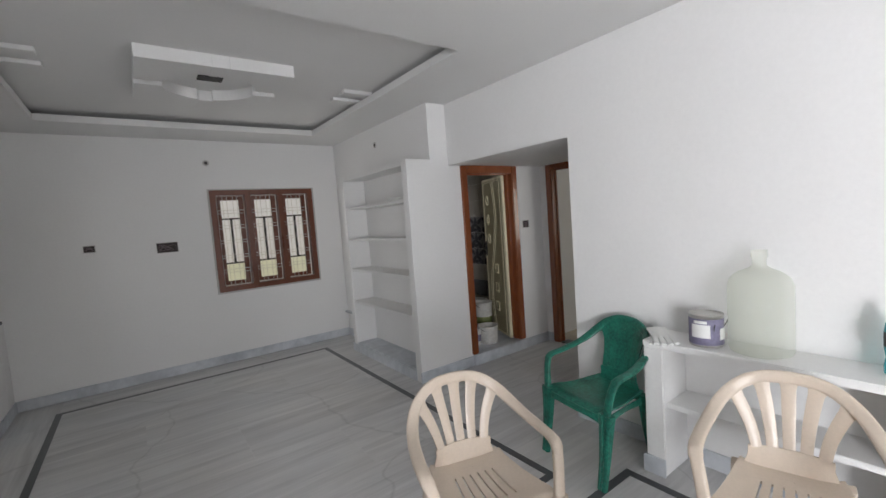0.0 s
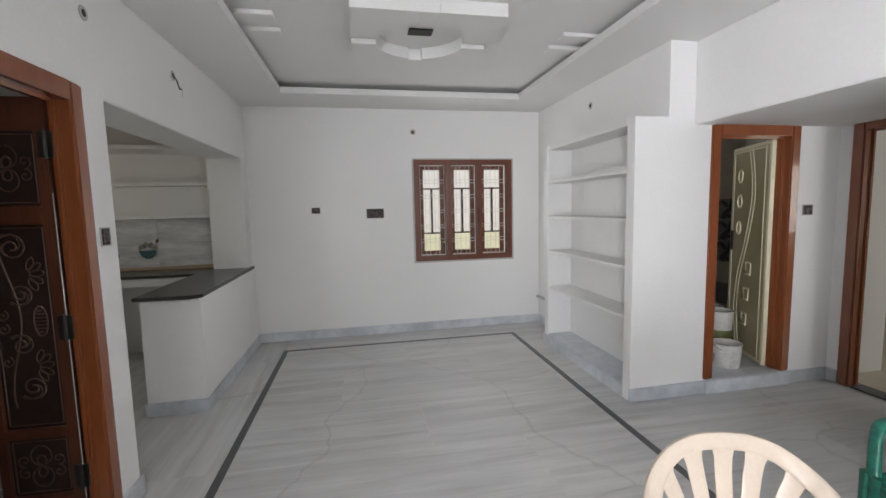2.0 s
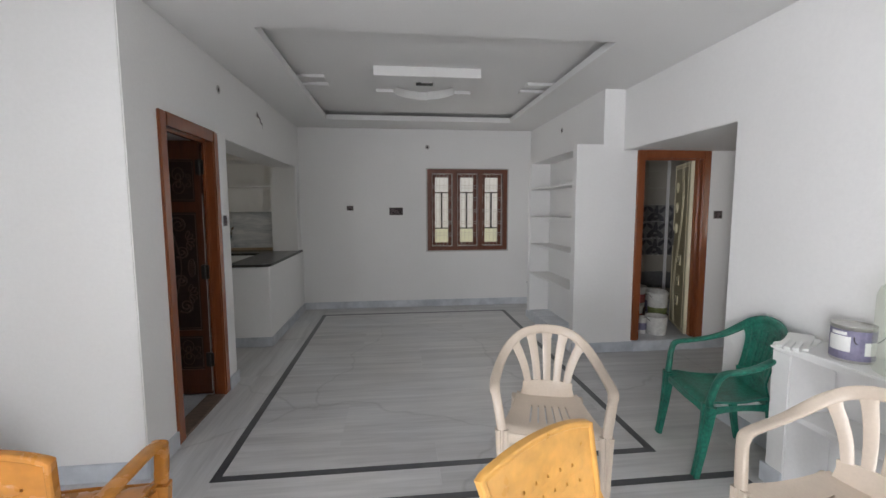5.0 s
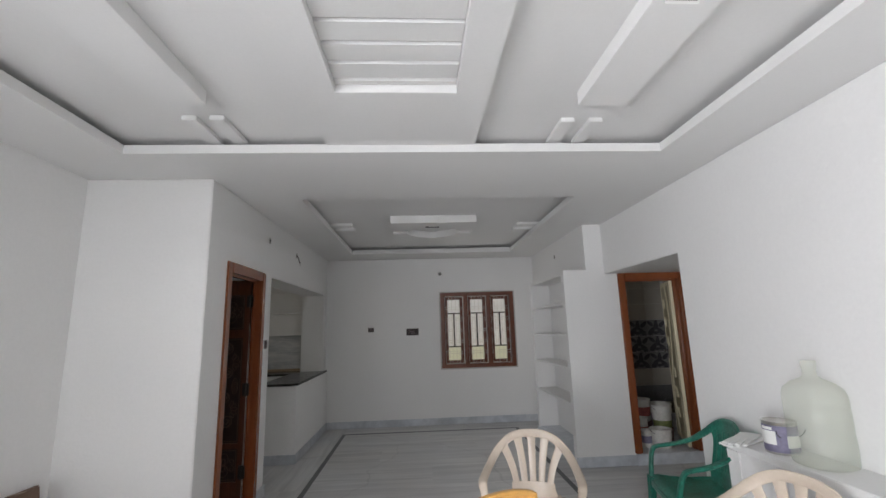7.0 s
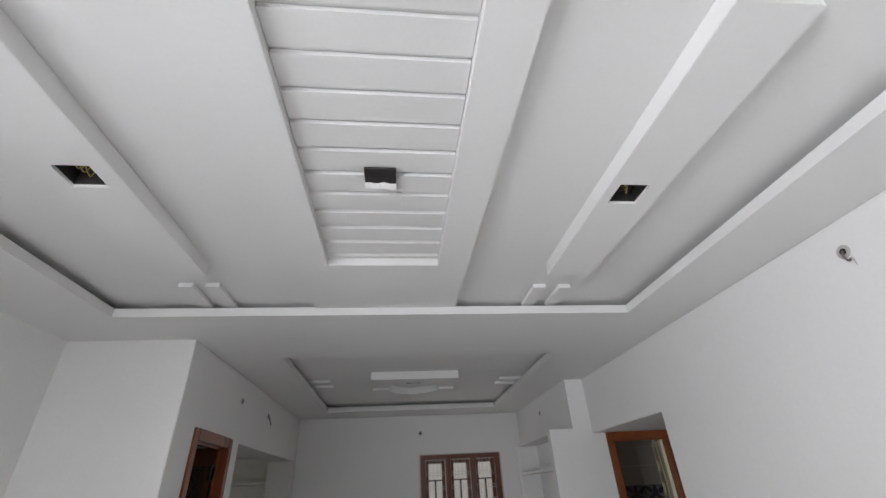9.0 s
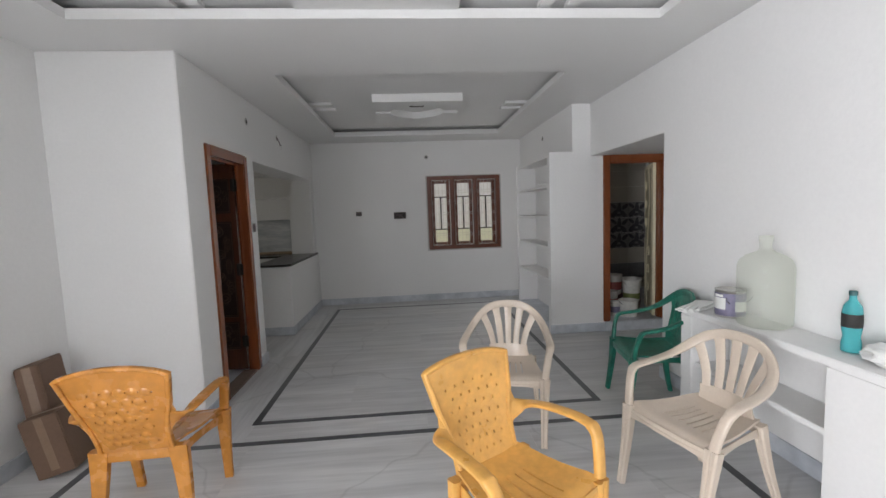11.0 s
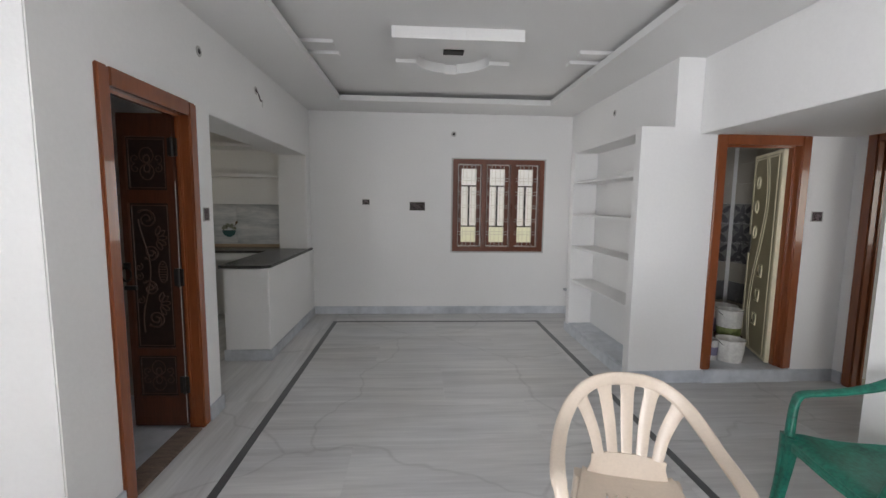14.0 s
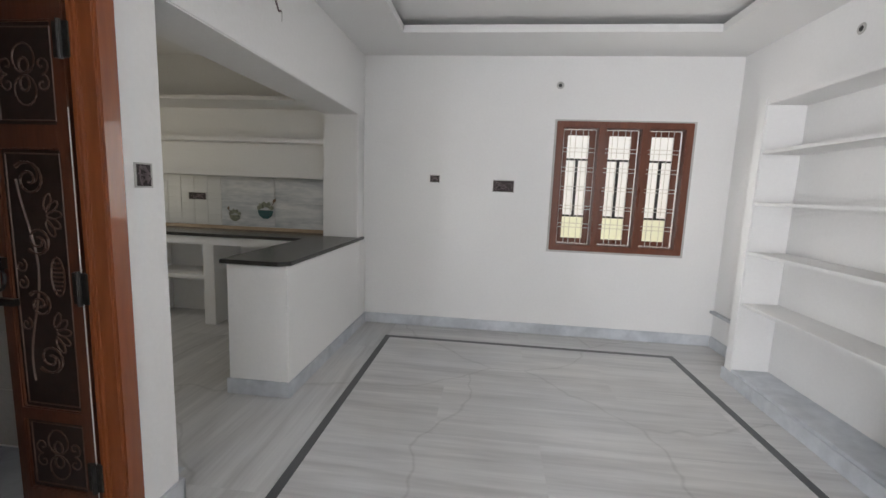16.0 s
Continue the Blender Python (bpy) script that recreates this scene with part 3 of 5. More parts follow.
for name, rows in (("baseboard_far", [(LX + 0.016, UX - 0.016, FY - 0.014, FY - 0.0005, 0.0015, SK)]),
                   ("baseboard_left", [(LX + 0.0005, LX + 0.016, LDOOR[1] + 0.001, KOPEN[0] + 0.012, 0.0015, SK), (LT, LX + 0.016, KOPEN[0] + 0.0005, KOPEN[0] + 0.0135, 0.002, SK - 0.001),
                                       (LX + 0.0005, LX + 0.016, LIVY - 0.014, LDOOR[0] - 0.001, 0.0015, SK)]),
                   ("baseboard_living", [(LIVX + 0.015, LX, LIVY - 0.014, LIVY - 0.0005, 0.0015, SK - 0.001), (LIVX + 0.0005, LIVX + 0.0145, BACK, LIVY - 0.0005, 0.0015, SK)]),
                   ("baseboard_right", [(RX - 0.0145, RX - 0.0005, 1.335, LOBBY[0] + 0.013, 0.0015, SK), (RX - 0.014, CX - 0.016, LOBBY[0] + 0.0005, LOBBY[0] + 0.013, 0.0016, SK - 0.001)]),
                   ("baseboard_lobby", [(SX - 0.014, BDOOR[0] + 0.01, AY - 0.014, AY - 0.0005, 0.0015, SK), (BDOOR[0] + 0.0105, BDOOR[1] - 0.0105, AY - 0.027, AY - 0.0125, 0.0015, 0.109),
                                        (BDOOR[1] - 0.01, CX - 0.0005, AY - 0.014, AY - 0.0005, 0.0015, SK), (CX - 0.0145, CX - 0.0005, CDOOR[1] + 0.001, AY - 0.0145, 0.0015, SK)]),
                   ("baseboard_shelf", [(UX - 0.0145, UX - 0.0005, 4.935, FY - 0.0145, 0.0015, SK)]),
                   ("baseboard_bedroom", [(4.62, 8.59, 5.986, 5.9995, 0.013, SK)])):
    structure(name, boxes(*rows), SKIRT, "low grey marble skirting along the wall", "skirting", 0.002)

# ---- window ----
win = tagged(new("window_1"), "brown wooden three-bay window with white grilles and frosted panes", "window", kind="structure")
win.location = (WIN[0], FY, WIN[2])
WW, WH = WIN[1] - WIN[0], WIN[3] - WIN[2]
POST, BAY = 0.068, (WW - 4 * 0.068) / 3
fr = bmesh.new()
solid(fr, [0, POST, POST + BAY, 2 * POST + BAY, 2 * POST + 2 * BAY, 3 * POST + 2 * BAY, 3 * POST + 3 * BAY, WW], [-0.012, 0.09], [0, 0.062, WH - 0.062, WH],
      lambda x, y, z: z < 0.062 or z > WH - 0.062 or (x % (POST + BAY)) < POST)
part("frame", fr, WINWOOD, win, "varnished brown window frame", 0.006)
part("putty_edge", solid(bmesh.new(), [-0.018, 0.0015, WW - 0.0015, WW + 0.018], [-0.006, 0.004], [-0.018, 0.0015, WH - 0.0015, WH + 0.012],
     lambda x, y, z: not (0 < x < WW and 0 < z < WH)), GROUT, win, "rough plaster edge round the frame")
for b in range(3):
    x0 = POST + b * (POST + BAY)
    st, zl, zh = 0.18 * BAY, 0.115, WH - 0.115
    za, zb, xm = zl + 0.22 * (zh - zl), zl + 0.77 * (zh - zl), x0 + BAY / 2
    sash = solid(bmesh.new(), [x0 + 0.002, x0 + st, x0 + BAY - st, x0 + BAY - 0.002], [0.095, 0.13], [0.064, zl, zh, WH - 0.064],
                 lambda x, y, z, x0=x0: not (x0 + st < x < x0 + BAY - st and zl < z < zh))
    casement = part("casement", sash, WINWOOD, win, bevel=0.003)
    bars = bmesh.new()
    for z in (za, zb):
        box(bars, x0 + st, x0 + BAY - st, 0.098, 0.124, z - 0.009, z + 0.009)
    box(bars, xm - 0.012, xm + 0.012, 0.099, 0.123, za + 0.009, zb - 0.009)
    part("glazing_bars", bars, BAR_AND_HOLE_BLACK, casement, "black iron glazing bars")
    for px0, px1, pz0, pz1, mat in ((x0 + st, x0 + BAY - st, zl, za - 0.009, FROSTLIME), (x0 + st, xm - 0.012, za + 0.009, zb - 0.009, FROST), (xm + 0.012, x0 + BAY - st, za + 0.009, zb - 0.009, FROST), (x0 + st, x0 + BAY - st, zb + 0.009, zh, FROST)):
        pane = part("pane", boxes((px0 + 0.0005, px1 - 0.0005, 0.108, 0.112, pz0 + 0.0005, pz1 - 0.0005)), mat, casement, "frosted glass pane lit from outside")
        pane.visible_shadow = False
    grille = bmesh.new()
    g0, g1, gl, gh = x0 + 0.03 * BAY, x0 + 0.97 * BAY, 0.075, WH - 0.075
    tube(grille, [(g0, 0.05, gl), (g1, 0.05, gl), (g1, 0.05, gh), (g0, 0.05, gh), (g0, 0.05, gl)], 0.0032, 5)
    for f in (0.14, 0.175, 0.305, 0.335, 0.475, 0.505, 0.64, 0.675, 0.81, 0.845):
        z = gl + f * (gh - gl)
        tube(grille, [(g0, 0.05, z), (xm, 0.049, z + 0.0015), (g1, 0.05, z)], 0.0032, 5)
    for f in (0.24, 0.39, 0.60, 0.75):
        tube(grille, [(x0 + BAY * f, 0.056, gl), (x0 + BAY * f, 0.056, gh)], 0.0032, 5)
    part("grille", grille, WIRE, win, "white painted wire grille")


# ---- doors ----


def door_frame(name, axis, a0, a1, face, z0, z1, into, label, depth=0.13, w=0.085):
    """Jambs and head round an opening from a0 to a1 along the axis; face is the wall's visible side, into +1 or -1 the way through it."""
    ob = tagged(new(name), label, "door", kind="structure")
    rows = [("jamb", a0, a0 + w, z0, z1), ("jamb", a1 - w, a1, z0, z1), ("head", a0 + w + 0.0005, a1 - w - 0.0005, z1 - w, z1 - 0.001)]
    for nm, p, q, zz0, zz1 in rows:
        bm = bmesh.new()
        for lo, hi, inset in ((-0.014, depth, 0.0), (0.045, depth - 0.002, -0.014)):
            f0, f1 = sorted((face + into * lo, face + into * hi))
            pp, qq = (p + inset, q - inset) if inset else (p, q)
            if nm == "head":
                zz = (zz0 + inset, zz1)
                pp, qq = p + 0.0145 * (inset != 0), q - 0.0145 * (inset != 0)
            else:
                zz = (zz0, zz1)
                if inset:
                    pp, qq = (p + 0.002, q + 0.014) if p == a0 else (p - 0.014, q - 0.002)
            if axis == "y":
                box(bm, f0, f1, pp, qq, *zz)
            else:
                box(bm, pp, qq, f0, f1, *zz)
        part(nm, bm, FRAME, ob, bevel=0.004 if nm == "head" else 0.010)
    return ob


door_frame("door_frame_1", "y", LDOOR[0], LDOOR[1], LX, 0.0015, LDOOR[2], -1, "varnished red-brown wooden frame of the carved double door", 0.08)
door_frame("door_frame_2", "x", BDOOR[0], BDOOR[1], AY, 0.1125, BDOOR[2], 1, "varnished red-brown wooden bathroom door frame", 0.115)
door_frame("door_frame_3", "y", CDOOR[0], CDOOR[1], CX, 0.0015, CDOOR[2], 1, "varnished red-brown wooden bedroom door frame", 0.085)
structure("threshold_1", boxes((LX - 0.13, LX + 0.004, LDOOR[0] + 0.1, LDOOR[1] - 0.1, 0.0016, 0.022)), material("dusty_worn_wood", (0.19, 0.135, 0.105), 0.8, spread=0.45, scale=9, fine=45, bump=0.2, stretch=(1, 6, 1)), "worn wooden door sill with dust", "threshold", 0.004)
structure("threshold_2", boxes((CX - 0.01, CX + 0.12, CDOOR[0] + 0.1, CDOOR[1] - 0.1, 0.0046, 0.016)), BORDER, "dark granite sill in the bedroom doorway", "threshold", 0.003)


def spiral(bm, cx, cz, r, turns, start, flip, y, wire=0.0045):
    pts = []
    for i in range(26):
        t = i / 25
        a = start + flip * turns * 2 * math.pi * t
        rr = r * (1 - 0.85 * t)
        pts.append((cx + rr * math.cos(a), y, cz + rr * math.sin(a)))
    tube(bm, pts, wire, 5)


def loop(bm, cx, cz, rx, rz, wire, lean=0.0):
    """A carved oval outline, leaning by an angle."""
    pts = [(rx * math.cos(t), rz * math.sin(t)) for t in np.linspace(0, 2 * math.pi, 17)]
    tube(bm, [(cx + u * math.cos(lean) - v * math.sin(lean), 0.0115, cz + u * math.sin(lean) + v * math.cos(lean)) for u, v in pts], wire, 5)


def carved_leaf(m, w, h):
    """One leaf of the carved double door: x from the hinge to the free edge, front face at y = 0 looking towards -y."""
    leaf = thing("carved_door_leaf", m, "dark carved wooden door leaf standing open inwards", "door", "double door leaves")
    panels = [(0.20, 0.47), (0.52, 1.44), (1.52, 1.84)]
    stile = solid(bmesh.new(), [0, 0.05, w - 0.045, w], [0, 0.035], sorted({0, h, *(z for p in panels for z in p)}),
                  lambda x, y, z: not (0.05 < x < w - 0.045 and any(a < z < b for a, b in panels)))
    part("leaf_frame", stile, LEAFWOOD, leaf, bevel=0.004)
    for a, b in panels:
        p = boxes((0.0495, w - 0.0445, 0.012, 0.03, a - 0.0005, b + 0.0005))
        panel = part("panel", p, PANELWOOD, leaf, "very dark brown wooden panel")
        c = bmesh.new()
        mx, mz = (0.05 + w - 0.045) / 2, (a + b) / 2
        x0, x1 = 0.062, w - 0.058
        for q, r in (((x0, a + 0.014), (x1, a + 0.014)), ((x1, a + 0.014), (x1, b - 0.014)), ((x1, b - 0.014), (x0, b - 0.014)), ((x0, b - 0.014), (x0, a + 0.014))):
            tube(c, [(q[0], 0.012, q[1]), (r[0], 0.012, r[1])], 0.003, 4)
        if b - a < 0.5:
            for f in (1, -1):
                loop(c, mx, mz + f * 0.05, 0.042, 0.048, 0.0034)
                loop(c, mx, mz + f * 0.028, 0.018, 0.024, 0.0045)
                for k in (-1, 1):
                    spiral(c, mx + k * 0.068, mz + f * 0.03, 0.03, 1.1, -f * math.pi / 2, f * k, 0.011, 0.003)
        else:
            for dz, dx, r, f in ((0.36, 0.02, 0.062, 1), (0.155, 0.005, 0.052, -1), (-0.075, 0.02, 0.05, 1), (-0.27, -0.005, 0.058, -1)):
                spiral(c, mx + dx, mz + dz, r, 1.7, 0.7 * f, f, 0.011, 0.0048)
                spiral(c, mx + dx, mz + dz, r * 1.16, 0.55, 0.7 * f, f, 0.012, 0.0032)
            tube(c, [(mx + 0.045 + 0.03 * math.sin(6.5 * t + 1.0), 0.012, mz - 0.36 + 0.72 * t) for t in np.linspace(0, 1, 24)], 0.005, 5)
            for z0 in (mz + 0.24, mz - 0.175):
                for k in range(5):
                    ang = 1.9 + k * 0.58
                    loop(c, mx - 0.032 + 0.036 * math.cos(ang), z0 + 0.05 * math.sin(ang), 0.013, 0.029, 0.0034, ang - math.pi / 2)
            loop(c, mx - 0.062, mz + 0.03, 0.027, 0.068, 0.004)
            for k in range(7):
                zz = mz - 0.018 + 0.016 * k
                hw = 0.022 * math.sin(math.pi * (k + 0.8) / 7.6)
                tube(c, [(mx - 0.062 - hw, 0.012, zz), (mx - 0.062, 0.008, zz), (mx - 0.062 + hw, 0.012, zz)], 0.004, 5)
            for dz in (0.06, 0.0, -0.15):
                spiral(c, mx + 0.085, mz + dz, 0.026, 1.2, 2.0, 1, 0.011, 0.0035)
        part("carving", c, CARVE, panel, "carved scrollwork with gilded edges", smooth=True)
    for z in (0.28, 0.98, 1.78):
        hg = boxes((-0.03, 0.03, -0.010, -0.0005, z - 0.055, z + 0.055))
        lathe(hg, [(0.009, -0.06), (0.009, 0.06)], 10, Matrix.Translation((0.0, -0.012, z)))
        part("hinge", hg, STEEL, leaf, "black steel butt hinge", 0.002)
    ring_bm = bmesh.new()
    tube(ring_bm, [(w - 0.022 + 0.03 * math.cos(a), -0.022, 1.0 + 0.045 * math.sin(a)) for a in np.linspace(0, 2 * math.pi, 21)], 0.006, 6)
    box(ring_bm, w - 0.04, w - 0.005, -0.018, -0.0005, 1.03, 1.07)
    box(ring_bm, w - 0.075, w - 0.004, -0.02, -0.0005, 0.90, 0.925)
    part("handle", ring_bm, STEEL, leaf, "black iron ring handle and bolt")
    return leaf


far_leaf = carved_leaf(Matrix(), 0.335, 1.98)
far_leaf.matrix_world = pose(LX - 0.092, LDOOR[1] - 0.092, 0.025, 0, 0, 178) @ Matrix.Scale(-1, 4, (0, 1, 0))
carved_leaf(pose(LX - 0.092, LDOOR[0] + 0.092, 0.025, 0, 0, 182), 0.335, 1.98)

structure("door_gap", boxes((LX - 0.087, LX - 0.0835, LDOOR[1] - 0.1005, LDOOR[1] - 0.0985, 0.05, 1.60)), PALEGROUT, "thin pale strip in the gap beside the door leaf", "trim")

# cream bathroom door, open inwards
CREAM = material("cream_door_skin", (0.42, 0.37, 0.23), 0.4, spread=0.08, fine=80, bump=0.05)
PALE = material("pale_yellow_moulding", (0.78, 0.72, 0.52), 0.4, spread=0.05)
bdoor = thing("bathroom_door", pose(BDOOR[1] - 0.10, AY + 0.10, 0.12, 0, 0, 68), "olive and cream moulded bathroom door standing open", "door")
bw, bh = 0.64, 1.86
part("leaf", boxes((0, bw, 0, 0.032, 0, bh)), PALE, bdoor, bevel=0.003)
part("face", boxes((0.03, bw - 0.03, 0.0322, 0.0335, 0.03, bh - 0.03)), CREAM, bdoor, "olive door face")
mo = bmesh.new()
for dx in (0.0, 0.05):
    sweep(mo, smooth_path([(0.34 - dx, 0.035, bh - 0.035), (0.285 - dx, 0.035, 1.60), (0.275 - dx, 0.035, 1.36), (0.36 - dx, 0.035, 1.02), (0.47 - dx, 0.035, 0.70), (0.51 - dx, 0.035, 0.42), (0.48 - dx, 0.035, 0.18), (0.44 - dx, 0.035, 0.035)], 6), oval(0.015, 0.006, 6), (1, 0, 0))
for x in (0.075, bw - 0.045):
    sweep(mo, [(x, 0.035, 0.035), (x, 0.035, bh - 0.035)], oval(0.014, 0.006, 6), (1, 0, 0))
sweep(mo, [(0.075, 0.035, bh - 0.045), (bw - 0.045, 0.035, bh - 0.045)], oval(0.014, 0.006, 6), (0, 0, 1))
for z in (1.60, 1.37, 1.13):
    tube(mo, [(0.475 + 0.036 * math.cos(a), 0.036, z + 0.055 * math.sin(a)) for a in np.linspace(0, 2 * math.pi, 21)], 0.009, 6)
for z, x in ((0.78, 0.235), (0.55, 0.255), (0.32, 0.275)):
    tube(mo, [(x, 0.036, z - 0.05), (x + 0.085, 0.036, z - 0.05), (x + 0.085, 0.036, z + 0.05), (x, 0.036, z + 0.05), (x, 0.036, z - 0.05)], 0.009, 6)
part("moulding", mo, PALE, bdoor, "pale curved mouldings", smooth=True)
hd = boxes((bw - 0.075, bw - 0.035, 0.0337, 0.042, 0.92, 1.10))
tube(hd, [(bw - 0.055, 0.04, 1.02), (bw - 0.055, 0.085, 1.02), (bw - 0.16, 0.085, 1.01)], 0.009, 8)
part("handle", hd, STEEL, bdoor, "dark lever handle")

# ---- built-in shelves ----
shelf_unit = tagged(new("shelf_unit"), "white plastered masonry shelf unit on a marble plinth", "shelf unit", kind="")
SY0, SY1 = AY, 4.90
part("end_panel", boxes((SX, UX - 0.0001, SY0, SY0 + 0.095, 0.001, 2.114)), WALL, shelf_unit)
part("end_panel", boxes((SX, UX - 0.001, SY1 - 0.095, SY1, 0.001, 2.114)), WALL, shelf_unit, bevel=0.007)
part("top_slab", boxes((SX + 0.0015, UX - 0.001, SY0 + 0.096, SY1 - 0.096, 2.065, 2.114)), WALL, shelf_unit, bevel=0.005)
part("plinth", boxes((SX + 0.003, UX - 0.001, SY0 + 0.096, SY1 - 0.096, 0.0015, 0.115)), SKIRT, shelf_unit, "grey marble plinth", 0.003)
for z in (0.612, 1.0, 1.36, 1.724):
    part("shelf", boxes((SX + 0.006, UX - 0.001, SY0 + 0.096, SY1 - 0.096, z, z + 0.024)), WALL, shelf_unit, bevel=0.004)
part("skirting", boxes((SX - 0.012, SX - 0.0005, SY0 + 0.094, SY1, 0.0016, 0.098), (SX - 0.011, UX - 0.016, SY1 + 0.0005, SY1 + 0.013, 0.0016, 0.099)), SKIRT, shelf_unit, "marble skirting", 0.002)
PAPER = material("white_paper", (0.80, 0.80, 0.78), 0.7, spread=0.04, bump=0.05)
papers = thing("paper_stack", pose(2.30, 3.61, 1.7485, 0, 0, 4), "few loose white papers lying on the shelf", "papers")
for i in range(4):
    sheet = part("sheet", bend(solid(bmesh.new(), [-0.105, 0.08], [float(v) for v in np.linspace(-0.125, 0.15, 9)], [0, 0.006], lambda x, y, z: True), lambda c, i=i: Vector((c.x, c.y, c.z + 0.0075 * i + 0.012 * (c.y / 0.14) ** 2 * (i > 1)))), PAPER, papers)
    sheet.rotation_euler = (0, 0, 0.05 * i)
ledge_bar = structure("corner_ledge", boxes((UX - 0.045, UX - 0.001, 4.94, FY - 0.016, 0.33, 0.355)), SKIRT, "narrow grey marble ledge in the corner", "ledge", 0.003)
pipe = thing("pipe_stub", pose(UX - 0.001, 5.10, 0.52), "short cream plastic pipe stub in the wall", "pipe")
pbm = lathe(bmesh.new(), [(0.014, 0), (0.014, 0.045), (0.018, 0.045), (0.018, 0.07)], 14, pose(0, 0, 0, 0, -90, 0))
part("stub", pbm, PALE, pipe, smooth=True)

# ---- kitchen ----
pony = tagged(new("counter_wall"), "white plastered half wall carrying the kitchen counter", "half wall", kind="structure")
PX0, PX1, PY0 = -1.345, -0.935, 3.985
part("wall", boxes((PX0, PX1, PY0, KOPEN[1] - 0.001, 0.001, 0.8715)), WALL, pony, bevel=0.008)
part("skirting", boxes((PX0 - 0.011, PX1 + 0.013, PY0 - 0.013, PY0 - 0.0005, 0.0015, SK), (PX1 + 0.0005, PX1 + 0.013, PY0, FY - 0.0145, 0.0016, SK - 0.001)), SKIRT, pony, "marble skirting", 0.002)
part("return", boxes((LX + 0.0005, PX1, KOPEN[1] + 0.0, FY - 0.0005, 0.001, 0.8715)), WALL, pony)
ctop = bmesh.new()
prism(ctop, [(PX0 - 0.035, PY0 - 0.02), (PX1 - 0.05, PY0 - 0.025), (PX1 + 0.012, PY0 + 0.03), (PX1 + 0.012, KOPEN[1] + 0.12), (LX + 0.002, KOPEN[1] + 0.12), (LX + 0.002, KOPEN[1] - 0.003), (LT - 0.002, KOPEN[1] - 0.003),
             (LT - 0.002, FY - 0.003), (-3.94, FY - 0.003), (-3.94, 5.17), (PX0 - 0.035, 5.17)], 0.872, 0.9)
structure("counter_top", ctop, GRANITE, "black granite kitchen counter top with a chipped edge", "counter", 0.004)
base = tagged(new("counter_base"), "white plastered masonry counter base with open bays", "kitchen counter", kind="structure")
part("beam", boxes((-3.94, PX0 - 0.001, 5.21, FY - 0.001, 0.79, 0.8715)), WALL, base)
for x in (-3.93, -3.2, -2.40):
    part("divider", boxes((x, x + 0.115, 5.215, FY - 0.001, 0.001, 0.7895)), WALL, base, bevel=0.004)
part("shelf", boxes((-3.815, -3.2005, 5.25, FY - 0.001, 0.44, 0.48)), WALL, base)
part("shelf", boxes((-3.085, -2.4005, 5.25, FY - 0.001, 0.44, 0.48)), WALL, base)
splash = tagged(new("backsplash"), "white marble and glazed tile backsplash above the counter", "backsplash", kind="structure")
splash.location = (0, FY, 0)
part("bed", boxes((-3.94, LT - 0.002, -0.006, -0.0005, 0.901, 1.448)), PALEGROUT, splash)
part("ledge", boxes((-3.94, LT - 0.002, -0.03, -0.0065, 0.901, 0.935)), material("brown_tile_edge", (0.42, 0.31, 0.21), 0.4, spread=0.2), splash, "brown edging strip", 0.003)
SPLASHMARBLE = marble("white_marble_tile", (0.72, 0.72, 0.72), (0.38, 0.41, 0.44), (1.0, 1, 4.5), 0.2)
big_tile = finish(boxes((0.001, 0.5845, -0.014, -0.0065, 0.001, 0.254)), "tile", SPLASHMARBLE, 0.0015)
small_tile = finish(boxes((0.0005, 0.1495, -0.0145, -0.0065, 0.0005, 0.0555)), "tile", TILE, 0.0035)
for i in range(2):
    for j in range(2):
        ob = new("tile", big_tile)
        ob.location, ob.parent = (LT - 0.003 - 0.586 * (i + 1), 0, 0.937 + 0.256 * j), splash
for i in range(9):
    for j in range(9):
        ob = new("tile", small_tile)
        ob.location, ob.parent = (-2.481 - 0.15 * (i + 1), 0, 0.937 + 0.0565 * j), splash
TEAL = material("teal_glaze", (0.045, 0.115, 0.12), 0.2, spread=0.3)
OLIVEGLAZE = material("olive_glaze", (0.20, 0.21, 0.16), 0.3, spread=0.6, scale=30)
BROWNGLAZE = material("brown_glaze", (0.16, 0.09, 0.05), 0.3, spread=0.4)
